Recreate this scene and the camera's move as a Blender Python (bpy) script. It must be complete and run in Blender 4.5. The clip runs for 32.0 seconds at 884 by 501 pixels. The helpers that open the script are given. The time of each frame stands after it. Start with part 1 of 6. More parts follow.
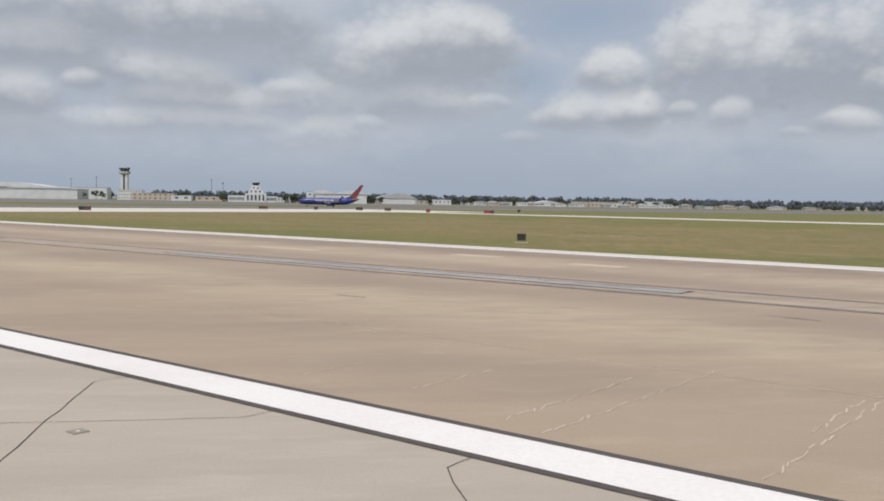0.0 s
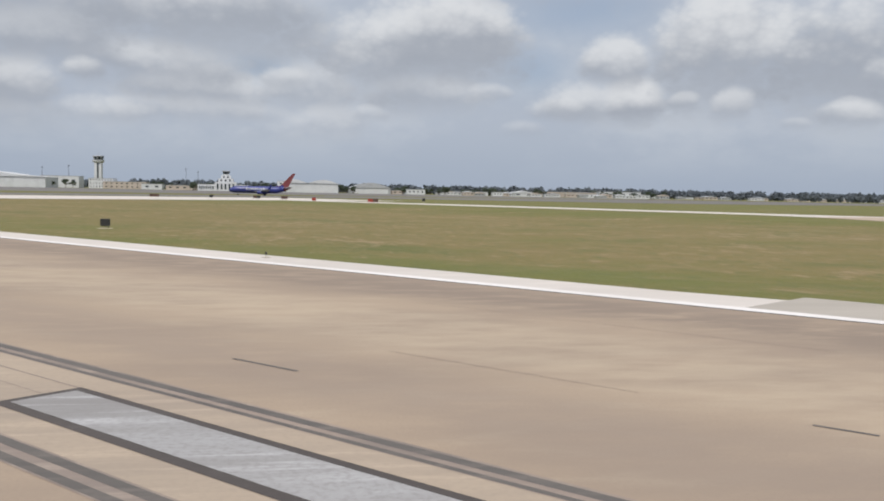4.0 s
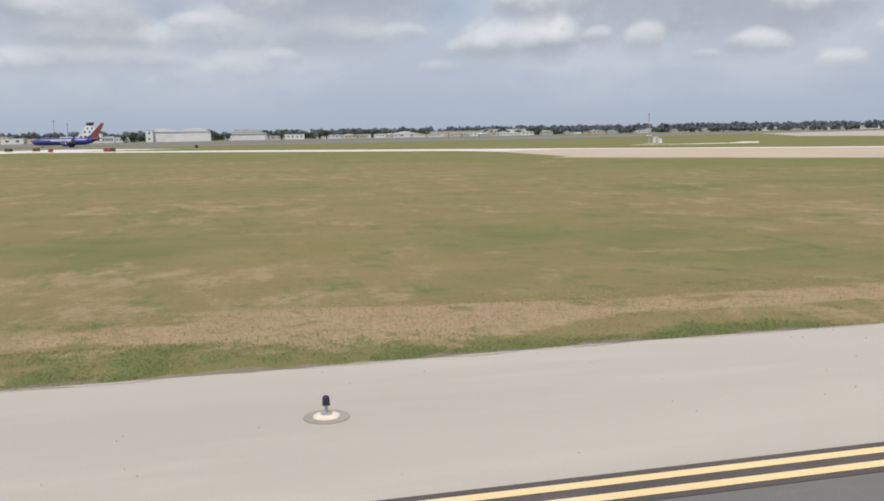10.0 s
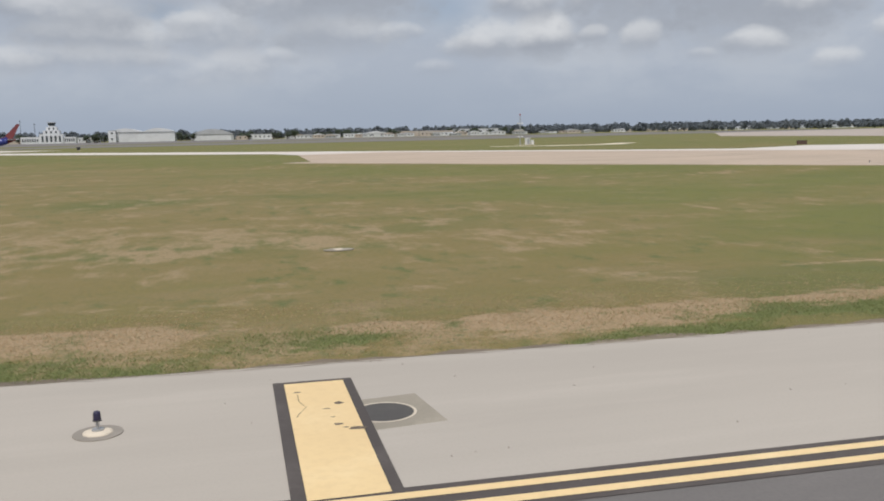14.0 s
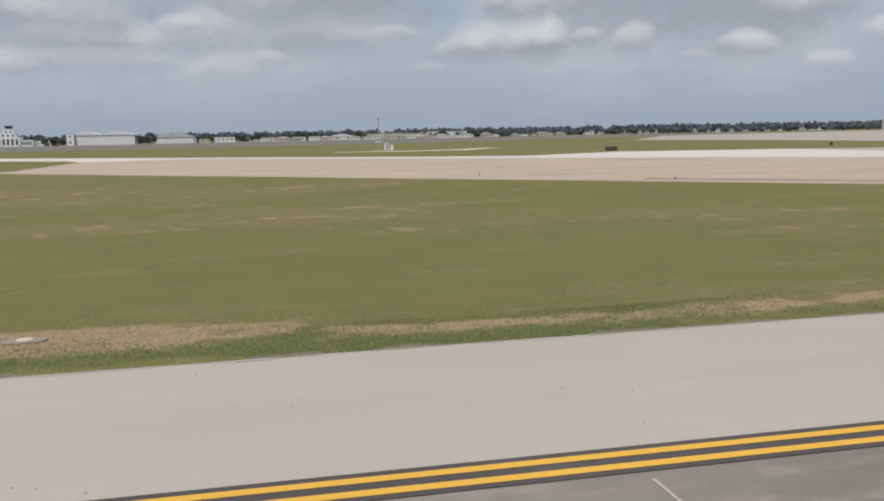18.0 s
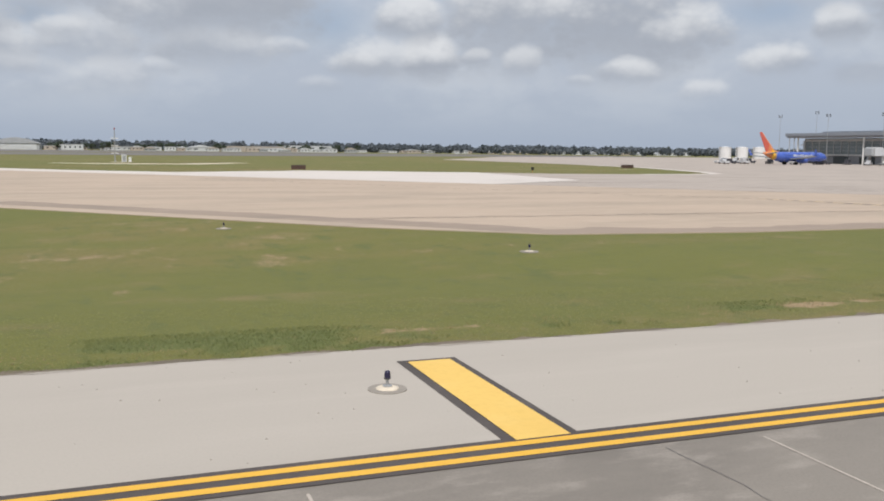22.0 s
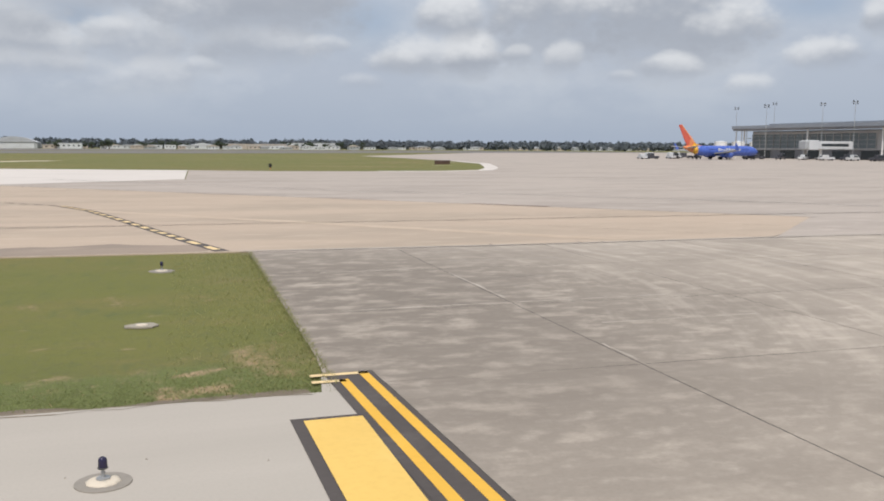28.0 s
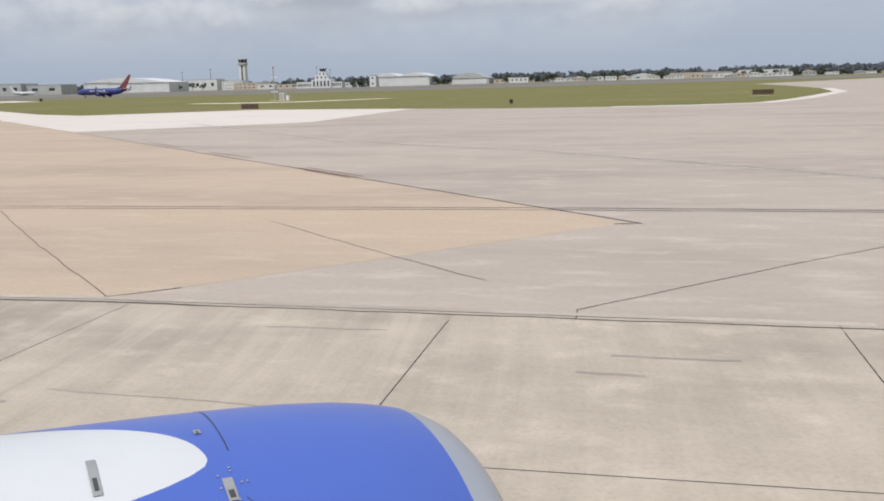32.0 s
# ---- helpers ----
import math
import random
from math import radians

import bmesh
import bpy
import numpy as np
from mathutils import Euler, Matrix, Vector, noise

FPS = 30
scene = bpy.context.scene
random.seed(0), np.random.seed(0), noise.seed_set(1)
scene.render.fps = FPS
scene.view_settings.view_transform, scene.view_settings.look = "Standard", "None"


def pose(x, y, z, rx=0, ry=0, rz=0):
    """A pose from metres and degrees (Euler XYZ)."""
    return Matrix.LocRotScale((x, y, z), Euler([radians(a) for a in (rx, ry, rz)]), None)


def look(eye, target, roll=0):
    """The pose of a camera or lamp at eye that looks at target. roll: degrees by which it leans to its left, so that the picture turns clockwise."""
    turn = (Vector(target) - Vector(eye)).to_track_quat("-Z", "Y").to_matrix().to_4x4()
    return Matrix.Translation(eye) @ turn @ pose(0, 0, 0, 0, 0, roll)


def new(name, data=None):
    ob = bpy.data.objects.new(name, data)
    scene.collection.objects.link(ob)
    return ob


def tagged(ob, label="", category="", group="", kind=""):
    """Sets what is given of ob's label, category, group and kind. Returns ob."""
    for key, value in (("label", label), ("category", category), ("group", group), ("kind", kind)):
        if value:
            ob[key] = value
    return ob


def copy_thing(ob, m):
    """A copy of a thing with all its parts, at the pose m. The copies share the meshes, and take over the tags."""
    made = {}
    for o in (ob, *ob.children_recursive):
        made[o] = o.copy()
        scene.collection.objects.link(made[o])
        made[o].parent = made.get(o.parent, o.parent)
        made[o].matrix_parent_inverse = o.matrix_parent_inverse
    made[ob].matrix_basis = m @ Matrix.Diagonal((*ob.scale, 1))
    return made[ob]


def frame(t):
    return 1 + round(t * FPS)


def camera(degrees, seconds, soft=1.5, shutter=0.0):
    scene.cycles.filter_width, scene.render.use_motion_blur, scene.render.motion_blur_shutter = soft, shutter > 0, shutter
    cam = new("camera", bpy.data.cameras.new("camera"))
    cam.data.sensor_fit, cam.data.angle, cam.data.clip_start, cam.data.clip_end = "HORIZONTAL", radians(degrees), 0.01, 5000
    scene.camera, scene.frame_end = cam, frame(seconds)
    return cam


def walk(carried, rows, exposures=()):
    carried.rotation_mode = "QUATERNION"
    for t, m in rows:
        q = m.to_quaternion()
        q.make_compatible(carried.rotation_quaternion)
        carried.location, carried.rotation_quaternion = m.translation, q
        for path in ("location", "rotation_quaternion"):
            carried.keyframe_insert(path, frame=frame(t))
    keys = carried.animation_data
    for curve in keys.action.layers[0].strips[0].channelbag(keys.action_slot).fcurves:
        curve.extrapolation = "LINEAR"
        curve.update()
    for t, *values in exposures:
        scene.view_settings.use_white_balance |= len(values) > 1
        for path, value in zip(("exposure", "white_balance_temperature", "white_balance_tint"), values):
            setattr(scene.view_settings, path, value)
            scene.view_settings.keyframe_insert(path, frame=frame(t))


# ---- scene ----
# ---- camera and its way: a window seat of a taxiing airliner, 3.7 m above the pavement ----
cam = camera(52.5, 32.0, soft=1.9)


def aim(x, y, yaw, pitch, roll):
    """A camera pose at eye height, with yaw to the left of north, pitch up and roll, in degrees."""
    a, b = radians(yaw), radians(pitch)
    way = Vector((-math.sin(a) * math.cos(b), math.cos(a) * math.cos(b), math.sin(b)))
    eye = Vector((x, y, 3.7))
    return look(eye, eye + way * 10, roll)


PATH = [
    (0.0, aim(151.04, 23.24, -9.22, -3.09, 0.92)),
    (0.5, aim(155.52, 23.58, -9.30, -3.14, 0.84)),
    (1.0, aim(160.13, 23.75, -9.29, -3.19, 0.75)),
    (1.5, aim(164.94, 23.74, -9.31, -3.25, 0.69)),
    (2.0, aim(169.82, 23.62, -9.29, -3.20, 0.84)),
    (2.5, aim(174.63, 23.55, -9.23, -3.15, 1.17)),
    (3.0, aim(179.47, 23.64, -9.27, -3.16, 1.37)),
    (3.5, aim(184.21, 23.91, -9.27, -3.19, 1.24)),
    (4.0, aim(188.82, 24.27, -9.19, -3.71, 1.14)),
    (4.5, aim(193.33, 24.63, -9.23, -4.29, 1.12)),
    (6.5, aim(210.35, 25.04, -9.14, -5.02, 1.24)),
    (7.0, aim(214.61, 24.86, -8.90, -6.91, 0.63)),
    (7.3, aim(217.21, 24.73, -8.85, -7.12, 0.48)),
    (7.5, aim(218.94, 24.63, -9.47, -7.26, 0.25)),
    (8.0, aim(223.26, 24.34, -11.40, -7.61, -0.49)),
    (8.5, aim(227.76, 23.90, -13.50, -7.62, -0.95)),
    (9.0, aim(232.12, 23.66, -14.03, -7.45, -0.98)),
    (9.5, aim(236.83, 23.70, -14.09, -7.41, -0.98)),
    (10.0, aim(241.69, 23.73, -14.14, -7.40, -0.98)),
    (10.5, aim(246.63, 23.75, -14.12, -7.40, -0.99)),
    (11.0, aim(251.59, 23.75, -14.13, -7.40, -1.00)),
    (11.5, aim(256.53, 23.73, -14.16, -7.40, -1.00)),
    (12.0, aim(261.42, 23.70, -14.18, -7.40, -1.02)),
    (12.5, aim(266.24, 23.65, -14.24, -7.41, -1.04)),
    (13.0, aim(270.95, 23.55, -14.25, -7.42, -1.08)),
    (13.5, aim(275.70, 23.35, -14.30, -7.44, -1.10)),
    (14.0, aim(280.55, 23.17, -14.33, -7.46, -1.08)),
    (14.5, aim(285.52, 22.97, -14.34, -7.43, -1.06)),
    (16.5, aim(305.30, 21.94, -14.63, -7.35, -0.81)),
    (17.0, aim(310.10, 21.77, -14.66, -7.30, -0.82)),
    (17.5, aim(314.55, 21.61, -14.73, -7.31, -0.92)),
    (18.0, aim(319.20, 21.36, -14.76, -7.32, -1.12)),
    (18.5, aim(323.92, 21.03, -14.72, -7.34, -1.13)),
    (19.0, aim(328.75, 20.72, -14.75, -7.30, -1.10)),
    (19.5, aim(333.65, 20.49, -14.72, -7.31, -1.13)),
    (20.0, aim(338.48, 20.34, -14.75, -7.29, -1.15)),
    (20.5, aim(343.46, 20.20, -14.84, -7.29, -1.04)),
    (21.0, aim(348.39, 20.06, -18.19, -5.98, -0.16)),
    (21.5, aim(353.24, 19.92, -21.07, -6.21, 0.52)),
    (22.0, aim(358.13, 19.78, -21.93, -6.32, 0.66)),
    (22.5, aim(363.05, 19.69, -23.64, -6.37, 0.74)),
    (23.0, aim(367.94, 19.63, -24.61, -6.30, 0.65)),
    (23.5, aim(372.73, 19.47, -25.04, -6.31, 0.58)),
    (24.0, aim(377.44, 19.21, -25.04, -6.33, 0.50)),
    (24.5, aim(382.17, 19.03, -25.05, -6.30, 0.45)),
    (26.5, aim(401.21, 18.95, -23.91, -5.42, 0.10)),
    (27.0, aim(405.92, 19.37, -22.82, -5.87, 0.22)),
    (27.3, aim(408.72, 19.69, -22.54, -5.97, 0.29)),
    (27.5, aim(410.57, 19.94, -22.26, -6.01, 0.37)),
    (28.0, aim(415.12, 20.77, -19.31, -6.54, 0.33)),
    (28.5, aim(419.76, 21.82, -16.09, -6.83, 0.25)),
    (29.0, aim(424.51, 23.14, -12.25, -7.12, 0.47)),
    (29.5, aim(429.18, 24.84, -8.77, -7.43, 0.28)),
    (30.0, aim(433.68, 26.89, -5.00, -8.01, 0.12)),
    (30.5, aim(437.97, 29.24, 0.98, -8.66, -0.78)),
    (31.0, aim(442.09, 31.85, 2.93, -8.83, -0.99)),
    (31.5, aim(446.02, 34.59, 6.52, -9.75, -1.26)),
    (32.0, aim(449.89, 37.44, 9.83, -10.65, -1.49)),
]
walk(cam, PATH, exposures=[(0.0, -0.03), (1.0, 0.05), (2.0, 0.18), (3.0, 0.05), (4.5, 0.05), (6.5, -0.16), (8.0, -0.17), (8.8, 0.17), (10.0, 0.17), (11.0, -0.02), (12.0, 0.04), (14.0, -0.03), (17.0, -0.1), (20.0, -0.08), (21.0, 0.1), (23.0, 0.12), (26.5, 0.29), (28.0, 0.12), (29.0, 0.19), (30.0, 0.24), (31.0, 0.18), (32.0, 0.14)])

# ---- sky and sun ----
SUN_EL, SUN_AZ = radians(58), radians(205)      # azimuth clockwise from north (+y)
world = bpy.data.worlds.new("sky")
scene.world = world
world.use_nodes = True
wn, wl = world.node_tree.nodes, world.node_tree.links
wn.clear()


def wmath(op, a, b=None, c=None, clamp=False):
    nd = wn.new("ShaderNodeMath")
    nd.operation, nd.use_clamp = op, clamp
    for i, v in enumerate((a, b, c)):
        if v is None:
            continue
        if isinstance(v, (int, float)):
            nd.inputs[i].default_value = v
        else:
            wl.new(v, nd.inputs[i])
    return nd.outputs[0]


def wsmooth(v, lo, hi):
    nd = wn.new("ShaderNodeMapRange")
    nd.interpolation_type = "SMOOTHSTEP"
    wl.new(v, nd.inputs[0])
    nd.inputs[1].default_value, nd.inputs[2].default_value = lo, hi
    return nd.outputs[0]


def wmix(f, a, b):
    nd = wn.new("ShaderNodeMix")
    nd.data_type = "RGBA"
    if isinstance(f, (int, float)):
        nd.inputs[0].default_value = f
    else:
        wl.new(f, nd.inputs[0])
    for v, i in ((a, 6), (b, 7)):
        if isinstance(v, tuple):
            nd.inputs[i].default_value = (*v, 1)
        else:
            wl.new(v, nd.inputs[i])
    return nd.outputs[2]


sky = wn.new("ShaderNodeTexSky")
sky.sky_type, sky.sun_disc = "NISHITA", False
sky.sun_elevation, sky.sun_rotation = SUN_EL, SUN_AZ
sky.air_density, sky.dust_density, sky.ozone_density = 1.0, 2.0, 1.0
tc = wn.new("ShaderNodeTexCoord")
sep = wn.new("ShaderNodeSeparateXYZ")
wl.new(tc.outputs["Generated"], sep.inputs[0])
az = wmath("MULTIPLY", wmath("ARCTAN2", sep.outputs[0], sep.outputs[1]), 57.2958)
el = wmath("MULTIPLY", wmath("ARCSINE", sep.outputs[2]), 57.2958)
flat = wn.new("ShaderNodeCombineXYZ")
wl.new(wmath("MULTIPLY", az, 0.1), flat.inputs[0])
wl.new(wmath("MULTIPLY", wmath("LOGARITHM", wmath("MAXIMUM", wmath("ADD", el, 3.0), 0.5), 2.718), 1.5), flat.inputs[1])


def wnoise(scale, detail, rough, warp=0.0, off=0.0):
    mp = wn.new("ShaderNodeMapping")
    wl.new(flat.outputs[0], mp.inputs[0])
    mp.inputs[1].default_value = (off, off * 0.7, 0)
    nd = wn.new("ShaderNodeTexNoise")
    wl.new(mp.outputs[0], nd.inputs["Vector"])
    nd.inputs["Scale"].default_value, nd.inputs["Detail"].default_value = scale, detail
    nd.inputs["Roughness"].default_value, nd.inputs["Distortion"].default_value = rough, warp
    return nd.outputs[0]


def wbillow(scale, detail, off):
    """Rounded billows at several scales, about -0.5 to 0.5."""
    mp = wn.new("ShaderNodeMapping")
    wl.new(plane.outputs[0], mp.inputs[0])
    mp.inputs[1].default_value = (off, off * 0.7, 0)
    vo = wn.new("ShaderNodeTexVoronoi")
    vo.feature, vo.voronoi_dimensions, vo.normalize = "F1", "2D", True
    wl.new(mp.outputs[0], vo.inputs["Vector"])
    vo.inputs["Scale"].default_value, vo.inputs["Detail"].default_value = scale, detail
    vo.inputs["Roughness"].default_value, vo.inputs["Lacunarity"].default_value = 0.55, 2.1
    return wmath("MULTIPLY_ADD", vo.outputs["Distance"], -1.6, 0.62)


wob = wmath("SUBTRACT", wnoise(1.0, 6, 0.55, 0.0, 1.3), 0.5)
drift = wmath("SUBTRACT", wnoise(0.5, 4, 0.5, 0.0, 3.1), 0.5)
az_n = wmath("MULTIPLY_ADD", drift, 2.6, wmath("MULTIPLY_ADD", wob, 2.4, az))
el_n = wmath("MULTIPLY_ADD", drift, 1.2, wmath("MULTIPLY_ADD", wob, 0.7, el))
plane = wn.new("ShaderNodeCombineXYZ")
wl.new(wmath("MULTIPLY_ADD", wob, 0.5, az), plane.inputs[0])
wl.new(wmath("MULTIPLY", el, 1.5), plane.inputs[1])
billow = wbillow(0.5, 2.0, 0.0)
broad = wmath("SUBTRACT", wnoise(1.6, 2, 0.5, 0.0, 5.7), 0.5)
lumps = wmath("MULTIPLY_ADD", wbillow(1.3, 1.0, 4.3), 0.3, billow)

# cumulus heaps: azimuth, elevation of the base, half width, elevation of the top in degrees, weight, greyness
HEAPS = [(-31.5, 2.6, 3.6, 5.4, 0.55, 0.2), (-25.4, 3.1, 3.6, 5.3, 0.7, 0.1), (-18.2, 2.8, 4.2, 4.7, 0.5, 0.2),
         (-2.0, 2.9, 2.0, 4.0, 0.3, 0.2), (2.2, 3.7, 2.0, 5.4, 0.45, 0.1), (1.3, 3.2, 2.4, 5.0, 0.4, 0.1), (13.6, 3.4, 1.5, 4.4, 0.5, 0.1),
         (-17.6, 4.2, 3.2, 6.9, 0.75, 0.2), (-16.1, 5.0, 2.0, 7.3, 0.8, 0.0), (-6.5, 4.2, 4.8, 5.7, 0.75, 0.0), (-11.6, 3.9, 3.0, 5.3, 0.5, 0.1),
         (-6.0, 5.2, 4.2, 7.3, 0.85, 0.0), (0.9, 5.5, 2.5, 8.0, 0.65, 0.1), (-8.6, 6.4, 4.8, 8.8, 0.85, 0.1), (-14.6, 7.1, 3.6, 10.0, 0.85, 0.5),
         (-4.6, 8.6, 6.8, 12.8, 0.9, 0.55), (-17.0, 10.0, 7.0, 14.0, 0.9, 0.2), (8.4, 5.2, 3.3, 7.3, 0.65, 0.25), (16.2, 4.6, 2.2, 5.9, 0.6, 0.1),
         (7.4, 7.4, 5.8, 11.8, 0.95, 0.1), (9.8, 8.9, 3.4, 12.0, 0.9, 0.0), (18.6, 4.9, 3.4, 6.8, 0.75, 0.05), (21.3, 5.2, 1.5, 7.2, 1.0, -0.2),
         (19.9, 7.4, 1.9, 9.5, 0.9, -0.1), (33.0, 6.0, 4.8, 11.8, 0.95, 0.5), (26.6, 6.9, 3.7, 12.6, 1.0, 0.05), (36.8, 6.5, 2.5, 9.0, 0.95, -0.05),
         (26.9, 4.9, 1.1, 6.5, 0.65, 0.0), (33.4, 4.6, 1.8, 5.8, 0.85, -0.1), (37.8, 3.5, 1.2, 4.6, 1.0, -0.2), (41.8, 4.8, 1.9, 6.4, 0.8, -0.05),
         (45.4, 6.9, 1.4, 8.6, 0.85, -0.1), (46.6, 4.0, 2.5, 5.2, 0.5, 0.9), (51.0, 7.3, 3.6, 10.4, 0.85, 0.5), (44.0, 10.4, 6.0, 15.0, 0.9, 0.2), (17.0, 13.2, 6.0, 17.0, 0.9, 0.1),
         (24.2, 5.6, 0.8, 6.4, 0.5, 0.0), (30.4, 4.2, 0.9, 4.8, 0.4, 0.0), (12.0, 5.9, 1.2, 6.9, 0.5, 0.0), (4.6, 4.6, 1.0, 5.4, 0.4, 0.0), (-12.8, 6.2, 1.4, 7.4, 0.7, 0.0), (-0.6, 6.6, 1.2, 7.6, 0.5, 0.0)]

blue = wmix(0.75, sky.outputs[0], (4.3, 5.2, 6.7))
haze = wsmooth(el, 9.0, -1.0)
clear = wmix(wmath("MULTIPLY", haze, 0.9), blue, (4.25, 4.9, 6.0))
gap = None
for a0, e0, w0, h0 in ((17.5, 11.2, 4.4, 1.6), (14.8, 7.8, 2.2, 1.3), (-2.2, 7.6, 1.6, 0.6), (41.5, 8.4, 2.6, 1.0)):
    u = wmath("MULTIPLY_ADD", az_n, 1 / w0, -a0 / w0)
    v = wmath("MULTIPLY_ADD", el_n, 1 / h0, -e0 / h0)
    k = wmath("POWER", 2.718, wmath("MULTIPLY", wmath("MULTIPLY_ADD", u, u, wmath("MULTIPLY", v, v)), -0.8))
    gap = k if gap is None else wmath("MAXIMUM", gap, k)
mottle = wsmooth(wmath("ADD", wmath("MULTIPLY_ADD", billow, 0.16, wob), wmath("MULTIPLY", drift, 0.8)), -0.16, 0.2)
film = wmath("MULTIPLY", wmath("SUBTRACT", 1.0, wmath("MULTIPLY", gap, 0.85)), wsmooth(el, 0.0, 5.0))
over = wmix(wmath("MULTIPLY", film, 0.8), clear, wmix(mottle, (5.1, 5.6, 6.5), (6.35, 6.75, 7.4)))
for a0, base, w0, top, k0, grey in HEAPS:
    mid_el = base + (top - base) * 0.28
    h0 = (top - base) * 0.72
    u = wmath("MULTIPLY_ADD", az_n, 1 / w0, -a0 / w0)
    v = wmath("MULTIPLY_ADD", el_n, 1 / h0, -mid_el / h0)
    low_v = wmath("MAXIMUM", v, wmath("MULTIPLY", v, -0.85))
    inside = wmath("SUBTRACT", wmath("ADD", wmath("MULTIPLY_ADD", lumps, 0.75, 1.15), wmath("MULTIPLY", wob, 2.8)), wmath("MULTIPLY_ADD", u, u, wmath("MULTIPLY", low_v, low_v)))
    foot = wsmooth(wmath("MULTIPLY_ADD", wob, 1.8, wmath("MULTIPLY_ADD", lumps, 0.35, v)), -1.15, 0.25)
    cover = wmath("MULTIPLY", wmath("MULTIPLY", wsmooth(inside, -0.45, 0.95), k0), wmath("MULTIPLY", foot, wsmooth(el, 1.5, 6.0)))
    lit = wsmooth(wmath("ADD", wmath("MULTIPLY_ADD", billow, 0.5, v), wmath("MULTIPLY", broad, 1.3)), -0.3 + grey, 0.8 + grey)
    over = wmix(cover, over, wmix(lit, (4.15, 4.5, 5.15), (7.9, 8.1, 8.4)))
bg = wn.new("ShaderNodeBackground")
bg.inputs[1].default_value = 0.085
wl.new(over, bg.inputs[0])
wo = wn.new("ShaderNodeOutputWorld")
wl.new(bg.outputs[0], wo.inputs[0])

sun = bpy.data.lights.new("sun", "SUN")
sun.energy, sun.angle, sun.color = 3.0, radians(2.0), (1.0, 0.96, 0.95)
sun_ob = new("sun", sun)
sun_dir = Vector((math.sin(SUN_AZ) * math.cos(SUN_EL), math.cos(SUN_AZ) * math.cos(SUN_EL), math.sin(SUN_EL)))
sun_ob.matrix_world = look(sun_dir * 100, (0, 0, 0))

# the crossing runway's bearing
RUN = radians(-47.5)
DX, DY = math.cos(RUN), math.sin(RUN)
NX, NY = -DY, DX


# ---- materials ----
def material(name, base, rough=0.85, metal=0.0, dark=None, light=None, scale=1.0, stretch=(1, 1, 1), turn=0.0,
             grain=8.0, bump=0.15, stain=0.5, speck=0.25, random_tint=0.0, arc=None, grooves=0.0, lanes=(), soiled=None):
    """A procedural surface: base colour broken by stains at a wide scale and grain at a fine one, with relief."""
    m = bpy.data.materials.new(name)
    m.use_nodes = True
    nt = m.node_tree
    nds, lk = nt.nodes, nt.links
    b = nds["Principled BSDF"]
    b.inputs["Roughness"].default_value, b.inputs["Metallic"].default_value = rough, metal
    geo = nds.new("ShaderNodeNewGeometry")
    mp = nds.new("ShaderNodeMapping")
    lk.new(geo.outputs["Position"], mp.inputs[0])
    mp.inputs["Rotation"].default_value = (0, 0, radians(turn))
    mp.inputs["Scale"].default_value = stretch

    def noise_at(sc, detail, vec):
        n = nds.new("ShaderNodeTexNoise")
        n.inputs["Scale"].default_value, n.inputs["Detail"].default_value, n.inputs["Roughness"].default_value = sc, detail, 0.62
        lk.new(vec, n.inputs["Vector"])
        return n.outputs[0]

    def ramp(v, lo, hi):
        r = nds.new("ShaderNodeMapRange")
        r.interpolation_type = "SMOOTHSTEP"
        lk.new(v, r.inputs[0])
        r.inputs[1].default_value, r.inputs[2].default_value = lo, hi
        return r.outputs[0]

    def mixc(f, a, c, amount=1.0):
        x = nds.new("ShaderNodeMix")
        x.data_type = "RGBA"
        mu = nds.new("ShaderNodeMath")
        mu.operation = "MULTIPLY"
        lk.new(f, mu.inputs[0])
        mu.inputs[1].default_value = amount
        lk.new(mu.outputs[0], x.inputs[0])
        for val, i in ((a, 6), (c, 7)):
            if isinstance(val, tuple):
                x.inputs[i].default_value = (*val, 1)
            else:
                lk.new(val, x.inputs[i])
        return x.outputs[2]

    dark = dark or tuple(v * 0.62 for v in base)
    light = light or tuple(min(1, v * 1.3) for v in base)
    wide_n = noise_at(0.12 * scale, 6, mp.outputs[0])
    mid_n = noise_at(0.9 * scale, 5, mp.outputs[0])
    fine_n = noise_at(grain * scale, 4, geo.outputs["Position"])
    col = mixc(ramp(wide_n, 0.40, 0.68), base, dark, stain)
    col = mixc(ramp(mid_n, 0.48, 0.74), col, light, stain * 0.8)
    col = mixc(ramp(fine_n, 0.42, 0.68), col, dark, speck)
    if soiled:
        # an oil-darkened area with a ragged edge: middle, inner and outer reach, tint
        cen, r0, r1, tint = soiled
        dv = nds.new("ShaderNodeVectorMath")
        dv.operation = "DISTANCE"
        lk.new(geo.outputs["Position"], dv.inputs[0])
        dv.inputs[1].default_value = (*cen, 0)
        wb = nds.new("ShaderNodeMath")
        wb.operation = "MULTIPLY_ADD"
        lk.new(mid_n, wb.inputs[0])
        wb.inputs[1].default_value = (r1 - r0) * 1.2
        lk.new(dv.outputs["Value"], wb.inputs[2])
        mid_r = (r1 - r0) * 0.6
        patchy = ramp(mid_n, 0.3, 0.58)
        soil = (ramp(wb.outputs[0], r1 + mid_r, r0 + mid_r), tint)
    if soiled:
        both = nds.new("ShaderNodeMath")
        both.operation = "MULTIPLY"
        lk.new(soil[0], both.inputs[0])
        lk.new(patchy, both.inputs[1])
        col = mixc(both.outputs[0], col, soil[1], 0.88)
